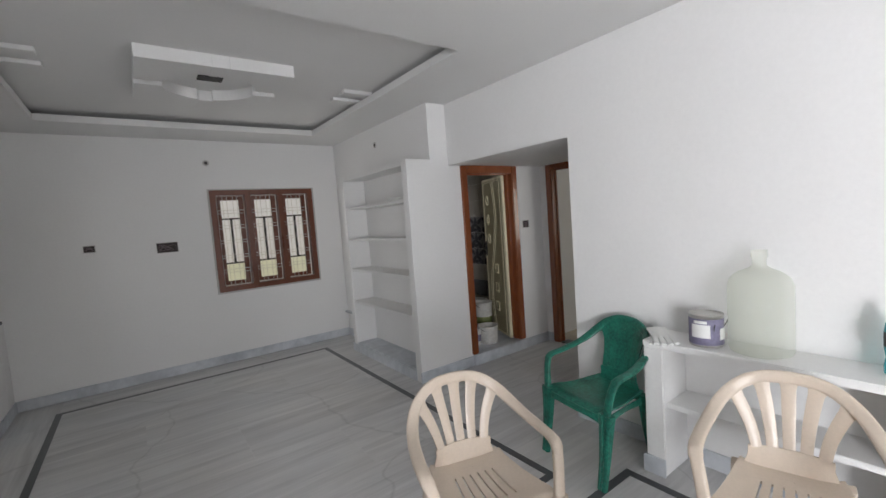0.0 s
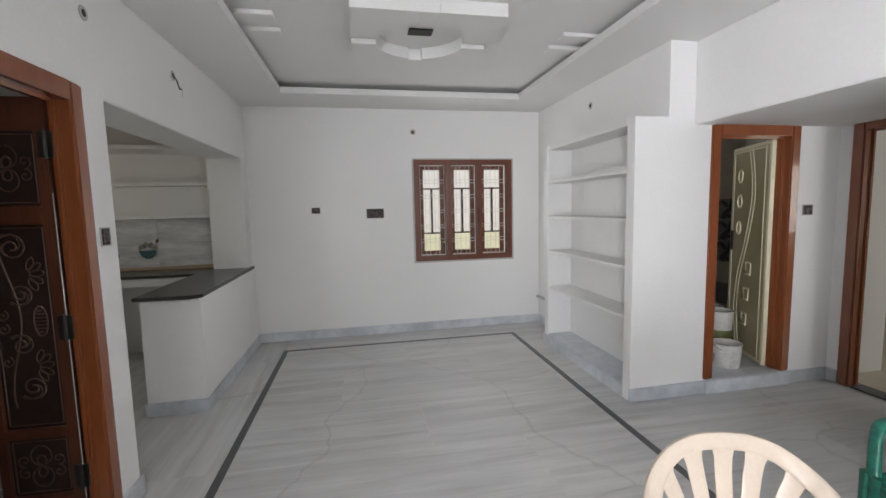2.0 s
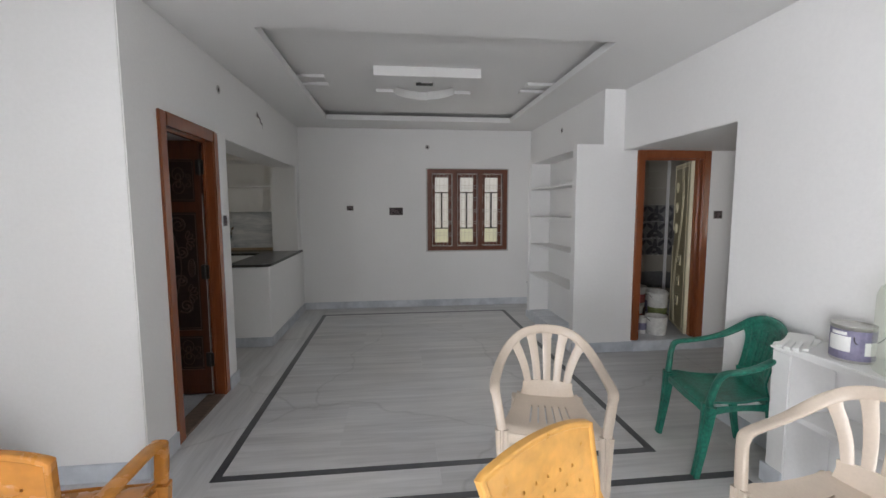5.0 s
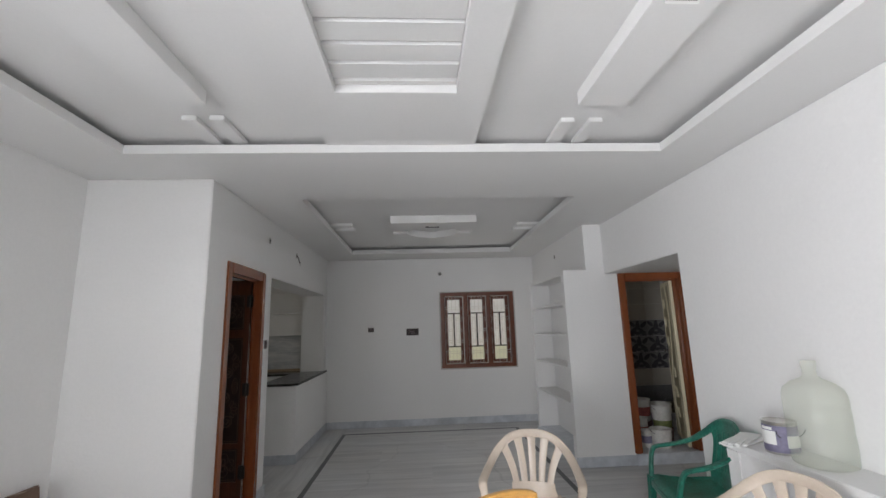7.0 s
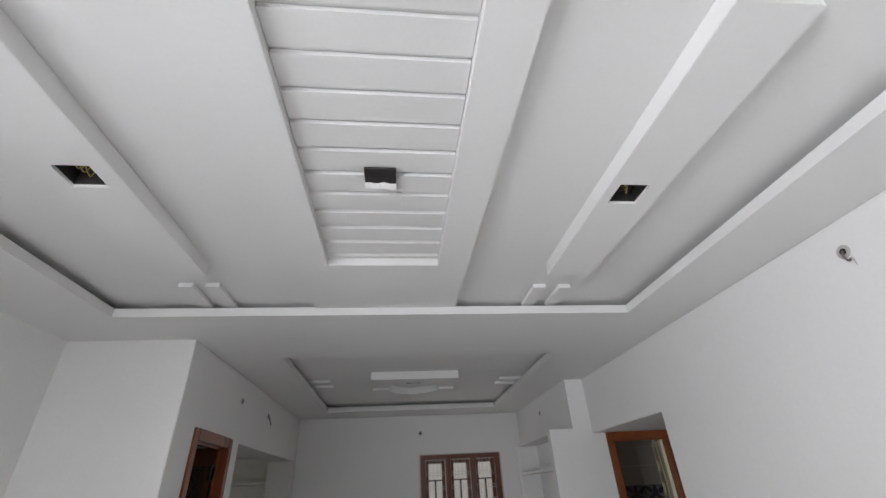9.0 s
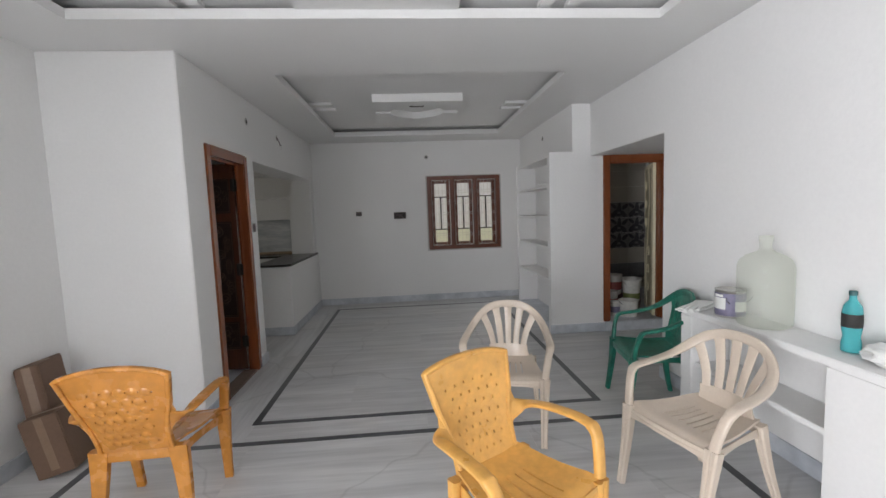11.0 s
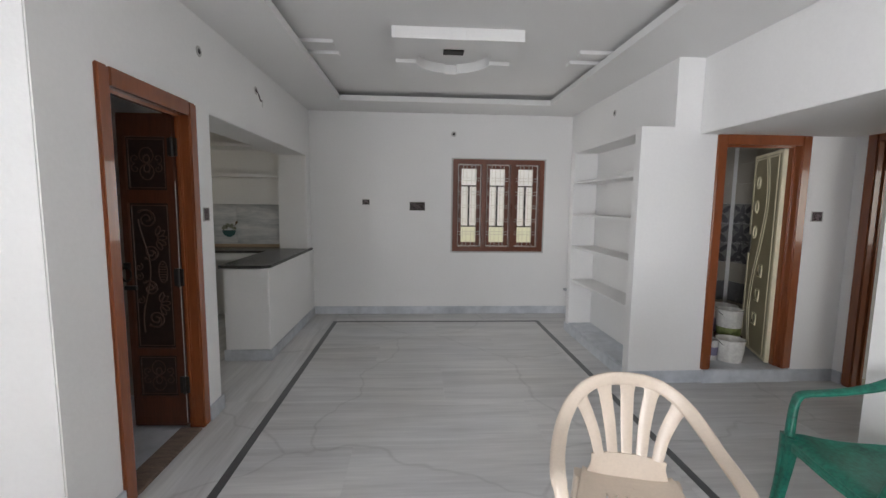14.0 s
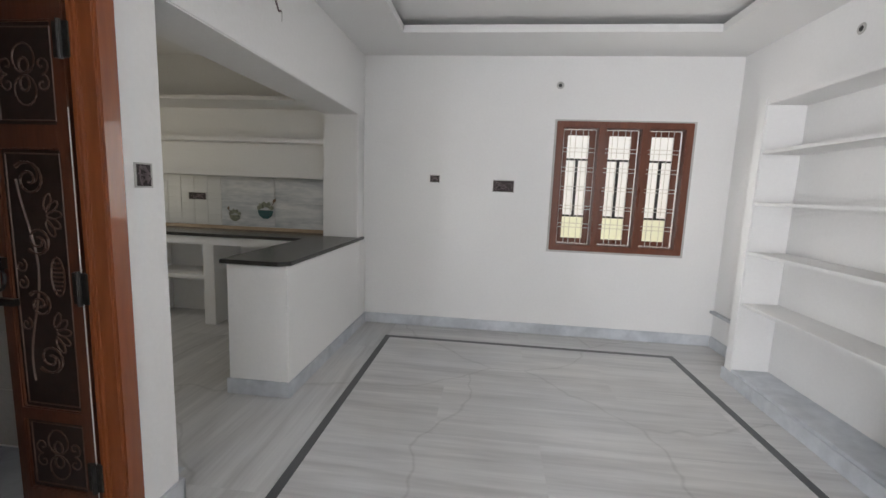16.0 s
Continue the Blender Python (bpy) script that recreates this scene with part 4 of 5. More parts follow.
for x, k, z in ((-1.995, 1.25, 1.025), (-2.333, 0.9, 0.985)):
    pot = bmesh.new()
    lathe(pot, [(0.02, 0), (0.055, 0.025), (0.067, 0.06), (0.068, 0.07)], 18, Matrix.Diagonal((k, 0.06 * k, k, 1)))
    bmesh.ops.translate(pot, vec=(x, -0.0185, z), verts=pot.verts)
    deco = part("pot_motif", pot, TEAL if k > 1 else OLIVEGLAZE, splash, "painted bowl motif")
    leafbm = bmesh.new()
    for i in range(9):
        u = (i - 4) / 4
        lathe(leafbm, [(0.004, -0.012), (0.017, -0.004), (0.018, 0.008), (0.003, 0.022)], 8, Matrix.Translation((x + 0.055 * u * k, -0.018, z + (0.085 + 0.028 * (1 - u * u) + 0.012 * math.sin(i * 2.4)) * k)) @ pose(0, 0, 0, 0, 40 * u, 0) @ Matrix.Diagonal((k, 0.1, k, 1)))
    part("leaves", leafbm, OLIVEGLAZE, deco, "painted grey-green leaves")
    sprig = bmesh.new()
    sx = x + 0.05 * k if k > 1 else x - 0.05 * k
    tube(sprig, [(sx, -0.018, z + 0.10 * k), (sx + (sx - x) * 0.5, -0.018, z + 0.14 * k)], 0.003, 5)
    lathe(sprig, [(0.003, -0.02), (0.014, 0.0), (0.003, 0.02)], 8, Matrix.Translation((sx + (sx - x) * 0.55, -0.018, z + 0.15 * k)) @ pose(0, 0, 0, 0, 35, 0) @ Matrix.Diagonal((k, 0.1, k, 1)))
    part("sprig", sprig, BROWNGLAZE, deco)
for z, d, nm in ((1.45, 0.2, "kitchen_shelf"), (1.785, 0.2, "kitchen_shelf"), (2.125, 0.45, "kitchen_loft")):
    structure(nm, boxes((-3.949, LT - 0.001 if z < 2 else LT - 0.02, FY - d, FY - 0.0005, z, z + 0.036)), WALL, "white plastered concrete shelf across the kitchen wall", "shelf", 0.003)


# ---- wall boxes and cable stubs ----
def switch_box(m, w, h, name="switch_box", label="rusty open electrical box set into the wall"):
    ob = thing(name, m, label, "switch box")
    part("box", solid(bmesh.new(), [-w / 2, -w / 2 + 0.006, w / 2 - 0.006, w / 2], [-0.006, -0.0005], [-h / 2, -h / 2 + 0.006, h / 2 - 0.006, h / 2], lambda x, y, z: not (abs(x) < w / 2 - 0.006 and abs(z) < h / 2 - 0.006)), GROUT, ob, "plaster-smeared rim")
    part("back", boxes((-w / 2 + 0.005, w / 2 - 0.005, -0.004, -0.001, -h / 2 + 0.005, h / 2 - 0.005)), RUST, ob)
    rnd = random.Random(round(w * 1000 + h * 77 + m.translation.x * 13))
    for k in range(4):
        part("wire", tube(bmesh.new(), smooth_path([(rnd.uniform(-0.4, 0.4) * w, -0.005 - 0.004 * q, rnd.uniform(-0.4, 0.4) * h) for q in (0, 1, 2, 1, 0)], 4), 0.0026, 5), WIRESLEEVE, ob)
    return ob


switch_box(pose(-0.245, FY, 1.495), 0.098, 0.072)
switch_box(pose(0.425, FY, 1.447), 0.205, 0.115)
switch_box(pose(LX, 2.935, 1.395, 0, 0, 90), 0.078, 0.09)
switch_box(pose(3.735, AY, 1.415), 0.10, 0.085)
splashbox = switch_box(pose(-2.743, FY - 0.017, 1.231), 0.20, 0.08)


def cable_hole(m, tail):
    ob = thing("cable_hole", m, "dark round conduit end in the wall with wires" if tail else "dark round conduit end in the wall", "conduit")
    part("ring", lathe(bmesh.new(), [(0.028, 0.0005), (0.034, 0.003), (0.031, 0.006), (0.028, 0.006)], 18, pose(0, 0, 0, 90, 0, 0)), GROUT, ob)
    # shallow cone, its near-black colour stands for shade in the conduit
    part("hole", lathe(bmesh.new(), [(0.028, 0.0045), (0.006, 0.0075)], 18, pose(0, 0, 0, 90, 0, 0)), DARK, ob, "conduit mouth with its shade painted near-black")
    if tail:
        part("wire", tube(bmesh.new(), smooth_path([(0, -0.006, 0), (0.008 * tail, -0.022, -0.045 * tail), (0.03 * tail, -0.028, -0.105 * tail), (0.055 * tail, -0.03, -0.135 * tail), (0.08 * tail, -0.032, -0.122 * tail)], 5), 0.0055, 7), WIRESLEEVE, ob, "stub of grey cable sheath")
        for k in range(3):
            part("wire", tube(bmesh.new(), smooth_path([(0.075 * tail, -0.031, -0.124 * tail), (0.095 * tail, -0.034, (-0.118 - 0.012 * k) * tail), (0.105 * tail, -0.03, (-0.15 - 0.03 * k) * tail)], 4), 0.0018, 5), GROUT, ob, "loose pale wire end")
    return ob


cable_hole(pose(0.895, FY, 2.386), 0)
cable_hole(pose(LX, 2.935, 2.425, 0, 0, 90), 0)
cable_hole(pose(LX, 3.885, 2.43, 0, 0, 90), 0.6)
cable_hole(pose(UX, 4.45, 2.44, 0, 0, -90), 0)
cable_hole(pose(RX, 0.077, 2.49, 0, 0, -90), 0.45)

# ---- masonry ledge ----
ledge = tagged(new("wall_ledge"), "white plastered masonry ledge with open bays under it", "ledge", kind="structure")
GX = 2.405
part("slab", boxes((GX, RX - 0.0005, -2.4, 1.315, 0.742, 0.78)), WALL, ledge, bevel=0.005)
for y0, y1 in ((1.205, 1.313), (-2.398, 0.30)):
    part("pier", boxes((GX + 0.002, RX - 0.0005, y0, y1, 0.001, 0.7415)), WALL, ledge, bevel=0.006)
part("shelf", boxes((GX + 0.03, RX - 0.0005, 0.3005, 1.2045, 0.40, 0.43)), WALL, ledge, bevel=0.004)
part("skirting", boxes((GX - 0.0125, GX + 0.0015, 1.203, 1.3275, 0.0015, SK), (GX - 0.0125, GX + 0.0015, -2.39, 0.302, 0.0015, SK), (GX + 0.002, RX - 0.015, 1.3135, 1.3265, 0.0015, SK - 0.001), (RX - 0.013, RX - 0.001, 0.301, 1.204, 0.0016, SK)), SKIRT, ledge, "marble skirting", 0.002)


# ---- chairs ----
BEIGE = material("beige_chair_plastic", (0.60, 0.51, 0.42), 0.3, spread=0.07, scale=5, fine=90, bump=0.03)
GREEN = material("dusty_green_plastic", (0.016, 0.150, 0.105), 0.32, spread=0.65, scale=11, fine=60, bump=0.06)
YELLOW = material("marbled_yellow_plastic", (0.70, 0.375, 0.095), 0.3, spread=0.17, scale=9, fine=30, bump=0.02)
# deeper copy of the yellow plastic, with the left chair's shade in its colour
YELLOW_SHADED = material("marbled_yellow_plastic_shaded", (0.56, 0.235, 0.045), 0.27, spread=0.17, scale=9, fine=30, bump=0.02)


def seat_plate(slots, w0, w1, y0, y1, z):
    """A dished seat plate with a rolled front edge and slots along it."""
    xs = sorted({-0.25, -0.235, -0.2, 0.2, 0.235, 0.25, *(round(sx + d, 4) for sx in slots for d in (-0.005, 0.005)), *np.linspace(-0.15, 0.15, 7).round(4)})
    ys = [y0, y0 + 0.012, y0 + 0.03, y0 + 0.06, -0.11, -0.06, 0.0, 0.05, 0.08, 0.13, y1]
    bm = solid(bmesh.new(), xs, ys, [0, 0.012], lambda x, y, h: not any(abs(x - sx) < 0.005 and -0.11 < y < 0.08 for sx in slots))

    def shape(c):
        t = (c.y - y0) / (y1 - y0)
        x = c.x / 0.25 * (w0 + (w1 - w0) * t)
        edge = (c.x / 0.25) ** 4 * 0.016
        lip = 0.042 * max(1 - t / 0.13, 0) ** 2
        bow = 0.018 * (1 - (c.x / 0.25) ** 2) * max(1 - t / 0.3, 0)
        return Vector((x, c.y - bow, z + c.z + edge - 0.016 * math.sin(math.pi * min(t * 1.1, 1)) - lip))
    return bend(bm, shape)


def moulded_leg(parent, mat, top, foot, wide, deep, name="leg", curve=0.0):
    """A tapering leg, broad under the seat, with a shallow groove down its face."""
    a, b = Vector(top), Vector(foot)
    pts = [a.lerp(b, t) + Vector((0, curve * math.sin(math.pi * t), 0)) for t in np.linspace(0, 1, 9)]

    def section(t):
        k = 0.60 + 0.40 * (1 - t) ** 1.6
        w, d = wide * k / 2, deep * k / 2
        return [(-w, -d * 0.7), (-w * 0.75, -d), (-w * 0.3, -d), (-w * 0.12, -d * 0.72), (w * 0.12, -d * 0.72), (w * 0.3, -d), (w * 0.75, -d), (w, -d * 0.7), (w, d * 0.8), (w * 0.8, d), (-w * 0.8, d), (-w, d * 0.8)]
    part(name, sweep(bmesh.new(), pts, section, (1, 0, 0)), mat, parent, smooth=True)


def under_frame(ob, mat, front, rear, seat, leg_w, rear_w, skirt):
    """Four legs and the aprons under the seat: front and rear are foot places, seat is (half width in front, behind, front y, rear y, height)."""
    w0, w1, y0, y1, z = seat
    for s in (1, -1):
        moulded_leg(ob, mat, (s * (w0 - 0.002), y0 + 0.014, z + 0.004), (s * front[0], front[1], 0), leg_w, 0.050, curve=0.006)
        moulded_leg(ob, mat, (s * (w1 + 0.004), y1 - 0.012, z + 0.004), (s * rear[0], rear[1], 0), rear_w, 0.05, curve=-0.012)
        side = sweep(bmesh.new(), [(s * (w0 + (w1 - w0) * t), y0 + (y1 - y0) * t, z - 0.012 - skirt / 2 + 0.012 * math.sin(math.pi * t)) for t in np.linspace(0.03, 0.97, 8)],
                     lambda t: oval(0.009, skirt * (1 - 0.35 * math.sin(math.pi * t)), 8), (1, 0, 0))
        part("side_apron", side, mat, ob, smooth=True)
    part("front_apron", sweep(bmesh.new(), [(x, y0 - 0.013 * (1 - (x / w0) ** 2) + 0.004, z - 0.034 + 0.010 * (1 - (x / w0) ** 2)) for x in np.linspace(-w0, w0, 14)],
                              lambda t: oval(skirt * (0.75 + 0.5 * abs(2 * t - 1) ** 3), 0.009, 8), (0, 0, 1)), mat, ob, smooth=True)
    part("rear_apron", sweep(bmesh.new(), [(x, y1 - 0.004, z - 0.03) for x in np.linspace(-w1, w1, 8)], oval(skirt * 0.8, 0.009, 8), (0, 0, 1)), mat, ob, smooth=True)


def arch_chair(m, mat, label, slats, keys, front, rear, seat, leg_w):
    """A one-piece plastic armchair: keys run along the rail from the top of the back down one arm to its front post."""
    ob = thing("plastic_chair", m, label, "chair", "plastic chairs")
    w0, w1, y0, y1, z = seat
    part("seat", seat_plate((-0.118, -0.071, -0.024, 0.024, 0.071, 0.118) if slats else (), *seat), mat, ob, smooth=True)
    under_frame(ob, mat, front, rear, seat, leg_w, 0.055, 0.05)
    half = smooth_path(keys, 5)
    path = [Vector((-p.x, p.y, p.z)) for p in half[:0:-1]] + half

    def outward(t):
        a = math.copysign(min(abs(2 * t - 1) / 0.42, 1) ** 1.1 * math.pi / 2, 2 * t - 1)
        return (math.sin(a), 0.0, math.cos(a))

    def rail_section(t):
        u = abs(2 * t - 1)
        return oval(0.052 - 0.006 * (u > 0.75), 0.022 + 0.010 * max(u - 0.7, 0) / 0.3, 12)
    part("arm_rail", sweep(bmesh.new(), path, rail_section, outward), mat, ob, smooth=True)

    def rail_at(x):
        for p, q in zip(half, half[1:]):
            if p.x <= x <= q.x:
                return p.lerp(q, (x - p.x) / max(q.x - p.x, 1e-6))
        return half[0]
    low_y, low_z = y1 + 0.012, z + 0.098
    low = bend(solid(bmesh.new(), [float(x) for x in np.linspace(-1, 1, 13)], [-0.005, 0.005], [float(v) for v in np.linspace(0, 1, 7)], lambda x, y, h: True),
               lambda c: Vector((c.x * (w1 - (w1 - 0.136) * min(c.z * 1.5, 1) ** 0.6), y1 - 0.012 + c.y + 0.022 * c.z - 0.030 * (c.x ** 2) * c.z, z - 0.004 + 0.102 * c.z)))
    part("lower_back", low, mat, ob, smooth=True)
    if slats:
        for k in range(5):
            u = (k - 2) / 2
            b0 = Vector((u * 0.107, low_y - 0.024 * u * u, low_z - 0.006))
            b1 = rail_at(abs(u) * 0.188)
            b1 = Vector((math.copysign(b1.x, u), b1.y - 0.003, b1.z - 0.006))
            q1, q2 = b0.lerp(b1, 0.36), b0.lerp(b1, 0.72)
            pts = smooth_path([b0, q1 + Vector((u * -0.010, 0.008, 0)), q2 + Vector((u * -0.008, 0.008, 0)), b1], 5)
            part("slat", sweep(bmesh.new(), pts, lambda t: oval(0.041 + 0.014 * t + 0.020 * max(t - 0.8, 0) / 0.2, 0.009, 10), (1, -0.3 * u, 0)), mat, ob, smooth=True)
    else:
        def panel(c):
            hw = 0.128 + 0.012 * c.z + 0.045 * c.z ** 4
            x = c.x * hw
            edge = rail_at(abs(x))
            zz = low_z - 0.01 + (edge.z - 0.008 - low_z + 0.01) * c.z
            yy = low_y - 0.002 + (edge.y - low_y) * c.z - 0.024 * c.x * c.x * (1 - c.z) + c.y
            return Vector((x, yy, zz))
        part("back_panel", bend(solid(bmesh.new(), [float(x) for x in np.linspace(-1, 1, 17)], [-0.005, 0.005], [float(v) for v in np.linspace(0, 1, 15)], lambda x, y, h: True), panel), mat, ob, smooth=True)
        rib = bmesh.new()
        for x in (-0.72, -0.36, 0.0, 0.36, 0.72):
            sweep(rib, [panel(Vector((x, -0.0055, h))) for h in np.linspace(0.08, 0.84, 9)], oval(0.020, 0.005, 6), (1, 0, 0))
        part("back_ribs", rib, mat, ob, "shallow ribs up the back", smooth=True)
    return ob


BEIGE_RAIL = [(0, 0.262, 0.793), (0.075, 0.258, 0.787), (0.145, 0.243, 0.762), (0.205, 0.205, 0.715), (0.243, 0.145, 0.668), (0.266, 0.06, 0.634), (0.279, -0.04, 0.616), (0.283, -0.115, 0.606), (0.280, -0.152, 0.590), (0.268, -0.178, 0.545), (0.254, -0.197, 0.475), (0.244, -0.208, 0.415)]
GREEN_RAIL = [(0, 0.285, 0.822), (0.075, 0.280, 0.814), (0.145, 0.260, 0.784), (0.200, 0.215, 0.728), (0.236, 0.15, 0.676), (0.260, 0.06, 0.640), (0.273, -0.03, 0.620), (0.276, -0.10, 0.610), (0.274, -0.134, 0.594), (0.264, -0.155, 0.545), (0.252, -0.168, 0.475), (0.243, -0.176, 0.415)]
for m, label in ((pose(1.21, 1.385, 0.0015, 0, 0, -15.7), "beige plastic armchair with a slatted arched back"), (pose(1.985, 0.535, 0.0015, 0, 0, -75), "beige plastic armchair standing before the white ledge")):
    arch_chair(m, BEIGE, label, True, BEIGE_RAIL, (0.230, -0.278), (0.205, 0.285), (0.245, 0.165, -0.22, 0.195, 0.412), 0.066)
arch_chair(pose(2.318, 1.57, 0.0015, 0, 0, -100.6), GREEN, "scuffed green plastic armchair with a solid back", False, GREEN_RAIL, (0.236, -0.225), (0.190, 0.245), (0.243, 0.170, -0.188, 0.205, 0.412), 0.088)


def woven_chair(m, label, plastic):
    """A yellow one-piece armchair whose back is moulded as basket weave."""
    ob = thing("plastic_chair", m, label, "chair", "plastic chairs")
    seat = (0.250, 0.170, -0.172, 0.205, 0.418)
    part("seat", seat_plate((-0.09, -0.03, 0.03, 0.09), *seat), plastic, ob, smooth=True)
    under_frame(ob, plastic, (0.236, -0.195), (0.205, 0.225), seat, 0.072, 0.085, 0.062)

    def back(c):
        h = c.z
        half = 0.158 + 0.070 * h ** 1.2 - 0.012 * math.sin(math.pi * min(h * 1.6, 1))
        return Vector((c.x * half, 0.198 + 0.13 * h + 0.032 * (1 - c.x * c.x) * math.sin(math.pi * min(h * 1.05, 1)) + c.y, 0.415 + 0.405 * h + 0.038 * (1 - abs(c.x) ** 2.2) * h * h))
    cols, rows = 6, 7
    holes = [(round(-0.62 + 0.248 * i + (0.124 if j % 2 else 0.0) - 0.062, 4), round(0.13 + 0.105 * j, 4)) for i in range(cols) for j in range(rows)]
    xs = sorted({-1.0, 1.0, -0.9, 0.9, *(round(a + d, 4) for a, _ in holes for d in (-0.022, 0.022))})
    zs = sorted({0.0, 0.05, 0.88, 0.94, 1.0, *(round(b + d, 4) for _, b in holes for d in (-0.011, 0.011))})
    shell = bend(solid(bmesh.new(), xs, [0, 0.011], zs, lambda x, y, z: not any(abs(x - a) < 0.02 and abs(z - b) < 0.011 for a, b in holes)), back)
    backrest = part("backrest", shell, plastic, ob, smooth=True)
    weave = bmesh.new()
    for a, b in holes:
        x, z = a + 0.124, b
        if x > 0.8:
            continue
        for lift, y0 in ((-0.0016, 0.0003), (0.0150, 0.0107)):
            rings = []
            for k, deep in ((1.0, 0.0), (0.72, 0.6), (0.35, 1.0)):
                rings.append([weave.verts.new(back(Vector((x + k * 0.112 * math.cos(t), y0 + (lift - y0) * deep, z + k * 0.047 * math.sin(t))))) for t in np.linspace(0, 2 * math.pi, 11)[:-1]])
            for p, q in zip(rings, rings[1:]):
                for n in range(10):
                    weave.faces.new((p[n], p[(n + 1) % 10], q[(n + 1) % 10], q[n]))
            weave.faces.new(rings[-1])
    part("weave", weave, plastic, backrest, smooth=True)
    rim = bmesh.new()
    edge = [back(Vector((-1, 0.008, h))) for h in np.linspace(0.02, 1, 14)] + [back(Vector((x, 0.008, 1))) for x in np.linspace(-0.95, 0.95, 19)] + [back(Vector((1, 0.008, h))) for h in np.linspace(1, 0.02, 14)]
    sweep(rim, edge, oval(0.030, 0.022), (0, 1, 0))
    part("rim", rim, plastic, backrest, smooth=True)
    for s in (1, -1):
        root = back(Vector((s * 0.98, 0.006, 0.40)))
        arm = sweep(bmesh.new(), smooth_path([root, (0.238 * s, 0.225, 0.592), (0.262 * s, 0.14, 0.612), (0.276 * s, 0.0, 0.622), (0.279 * s, -0.085, 0.616), (0.276 * s, -0.122, 0.594), (0.267 * s, -0.142, 0.54), (0.253 * s, -0.158, 0.43)], 6),
                    lambda t: oval(0.056 + 0.05 * max(0.14 - t, 0) / 0.14 - 0.006 * (t > 0.7), 0.022 + 0.012 * (t > 0.6), 12), lambda t: (s, 0, 0.9 * max(0.25 - t, 0) / 0.25))
        part("arm", arm, plastic, ob, smooth=True)
        wing = sweep(bmesh.new(), [back(Vector((s * 0.97, 0.006, 0.22))), back(Vector((s * 1.03, 0.004, 0.34))) , back(Vector((s * 1.07, 0.002, 0.42))), back(Vector((s * 1.03, 0.004, 0.52))), back(Vector((s * 0.97, 0.006, 0.62)))], lambda t: oval(0.020 + 0.034 * math.sin(math.pi * t), 0.012, 8), (1, 0, 0))
        part("arm_root", wing, plastic, ob, smooth=True)
    return ob


woven_chair(pose(0.986, 0.125, 0.0015, 0, 0, 31.3), "yellow plastic armchair with a basket-weave back", YELLOW)
woven_chair(pose(-0.749, 0.827, 0.0015, 0, 0, 182.7), "yellow plastic armchair with a basket-weave back beside the cartons, shade put into its colour", YELLOW_SHADED)

# ---- things on the ledge ----


def film(name, colour, clear, rough):
    """Thin cloudy plastic: partly clear, partly a glossy skin."""
    m = bpy.data.materials.new(name)
    m.use_nodes = True
    n, l = m.node_tree.nodes, m.node_tree.links
    b = n["Principled BSDF"]
    b.inputs["Base Color"].default_value, b.inputs["Roughness"].default_value = (*colour, 1), rough
    see, mix, cloud, rng = n.new("ShaderNodeBsdfTransparent"), n.new("ShaderNodeMixShader"), n.new("ShaderNodeTexNoise"), n.new("ShaderNodeMapRange")
    see.inputs[0].default_value = (0.955, 0.965, 0.94, 1)
    cloud.inputs["Scale"].default_value = 9
    rng.inputs["To Min"].default_value, rng.inputs["To Max"].default_value = clear - 0.01, clear + 0.01
    l.new(cloud.outputs["Fac"], rng.inputs["Value"])
    l.new(rng.outputs[0], mix.inputs[0])
    l.new(b.outputs[0], mix.inputs[1])
    l.new(see.outputs[0], mix.inputs[2])
    l.new(mix.outputs[0], n["Material Output"].inputs[0])
    return m


CLEAR = film("cloudy_clear_plastic", (0.80, 0.82, 0.75), 0.81, 0.12)
jar = thing("water_bottle", pose(2.545, 0.79, 0.7805) @ Matrix.Diagonal((1, 1, 1.04, 1)), "large empty cloudy plastic water bottle on the ledge", "water bottle")
prof = [(0.10, 0.0), (0.128, 0.012), (0.134, 0.03), (0.131, 0.05), (0.134, 0.07), (0.134, 0.155), (0.130, 0.163), (0.134, 0.171), (0.134, 0.26), (0.130, 0.268), (0.134, 0.276), (0.133, 0.325), (0.122, 0.358), (0.09, 0.385), (0.045, 0.405), (0.030, 0.418), (0.029, 0.455), (0.034, 0.458), (0.034, 0.487), (0.029, 0.49)]
part("body", lathe(bmesh.new(), [(0.004, 0.002)] + prof[:15], 40, caps=False), CLEAR, jar, smooth=True)
part("neck", lathe(bmesh.new(), prof[14:], 32, caps=False), CLEAR, jar, "open ringed neck", smooth=True)
can = thing("paint_can", pose(2.535, 1.03, 0.7805), "silver paint can with a purple label and lid", "paint can")
part("body", lathe(bmesh.new(), [(0.078, 0), (0.08, 0.004), (0.08, 0.158), (0.083, 0.162), (0.083, 0.168), (0.074, 0.169), (0.072, 0.163), (0.01, 0.163)], 32), material("tinned_steel", (0.55, 0.54, 0.52), 0.3, metal=0.9, spread=0.1), can, smooth=True)
LILAC = material("lilac_label", (0.20, 0.185, 0.28), 0.5, spread=0.25, scale=15)
part("label", lathe(bmesh.new(), [(0.0803, 0.012), (0.0812, 0.0125), (0.0812, 0.148), (0.0803, 0.1485)], 32), LILAC, can, "lilac printed label", smooth=True)
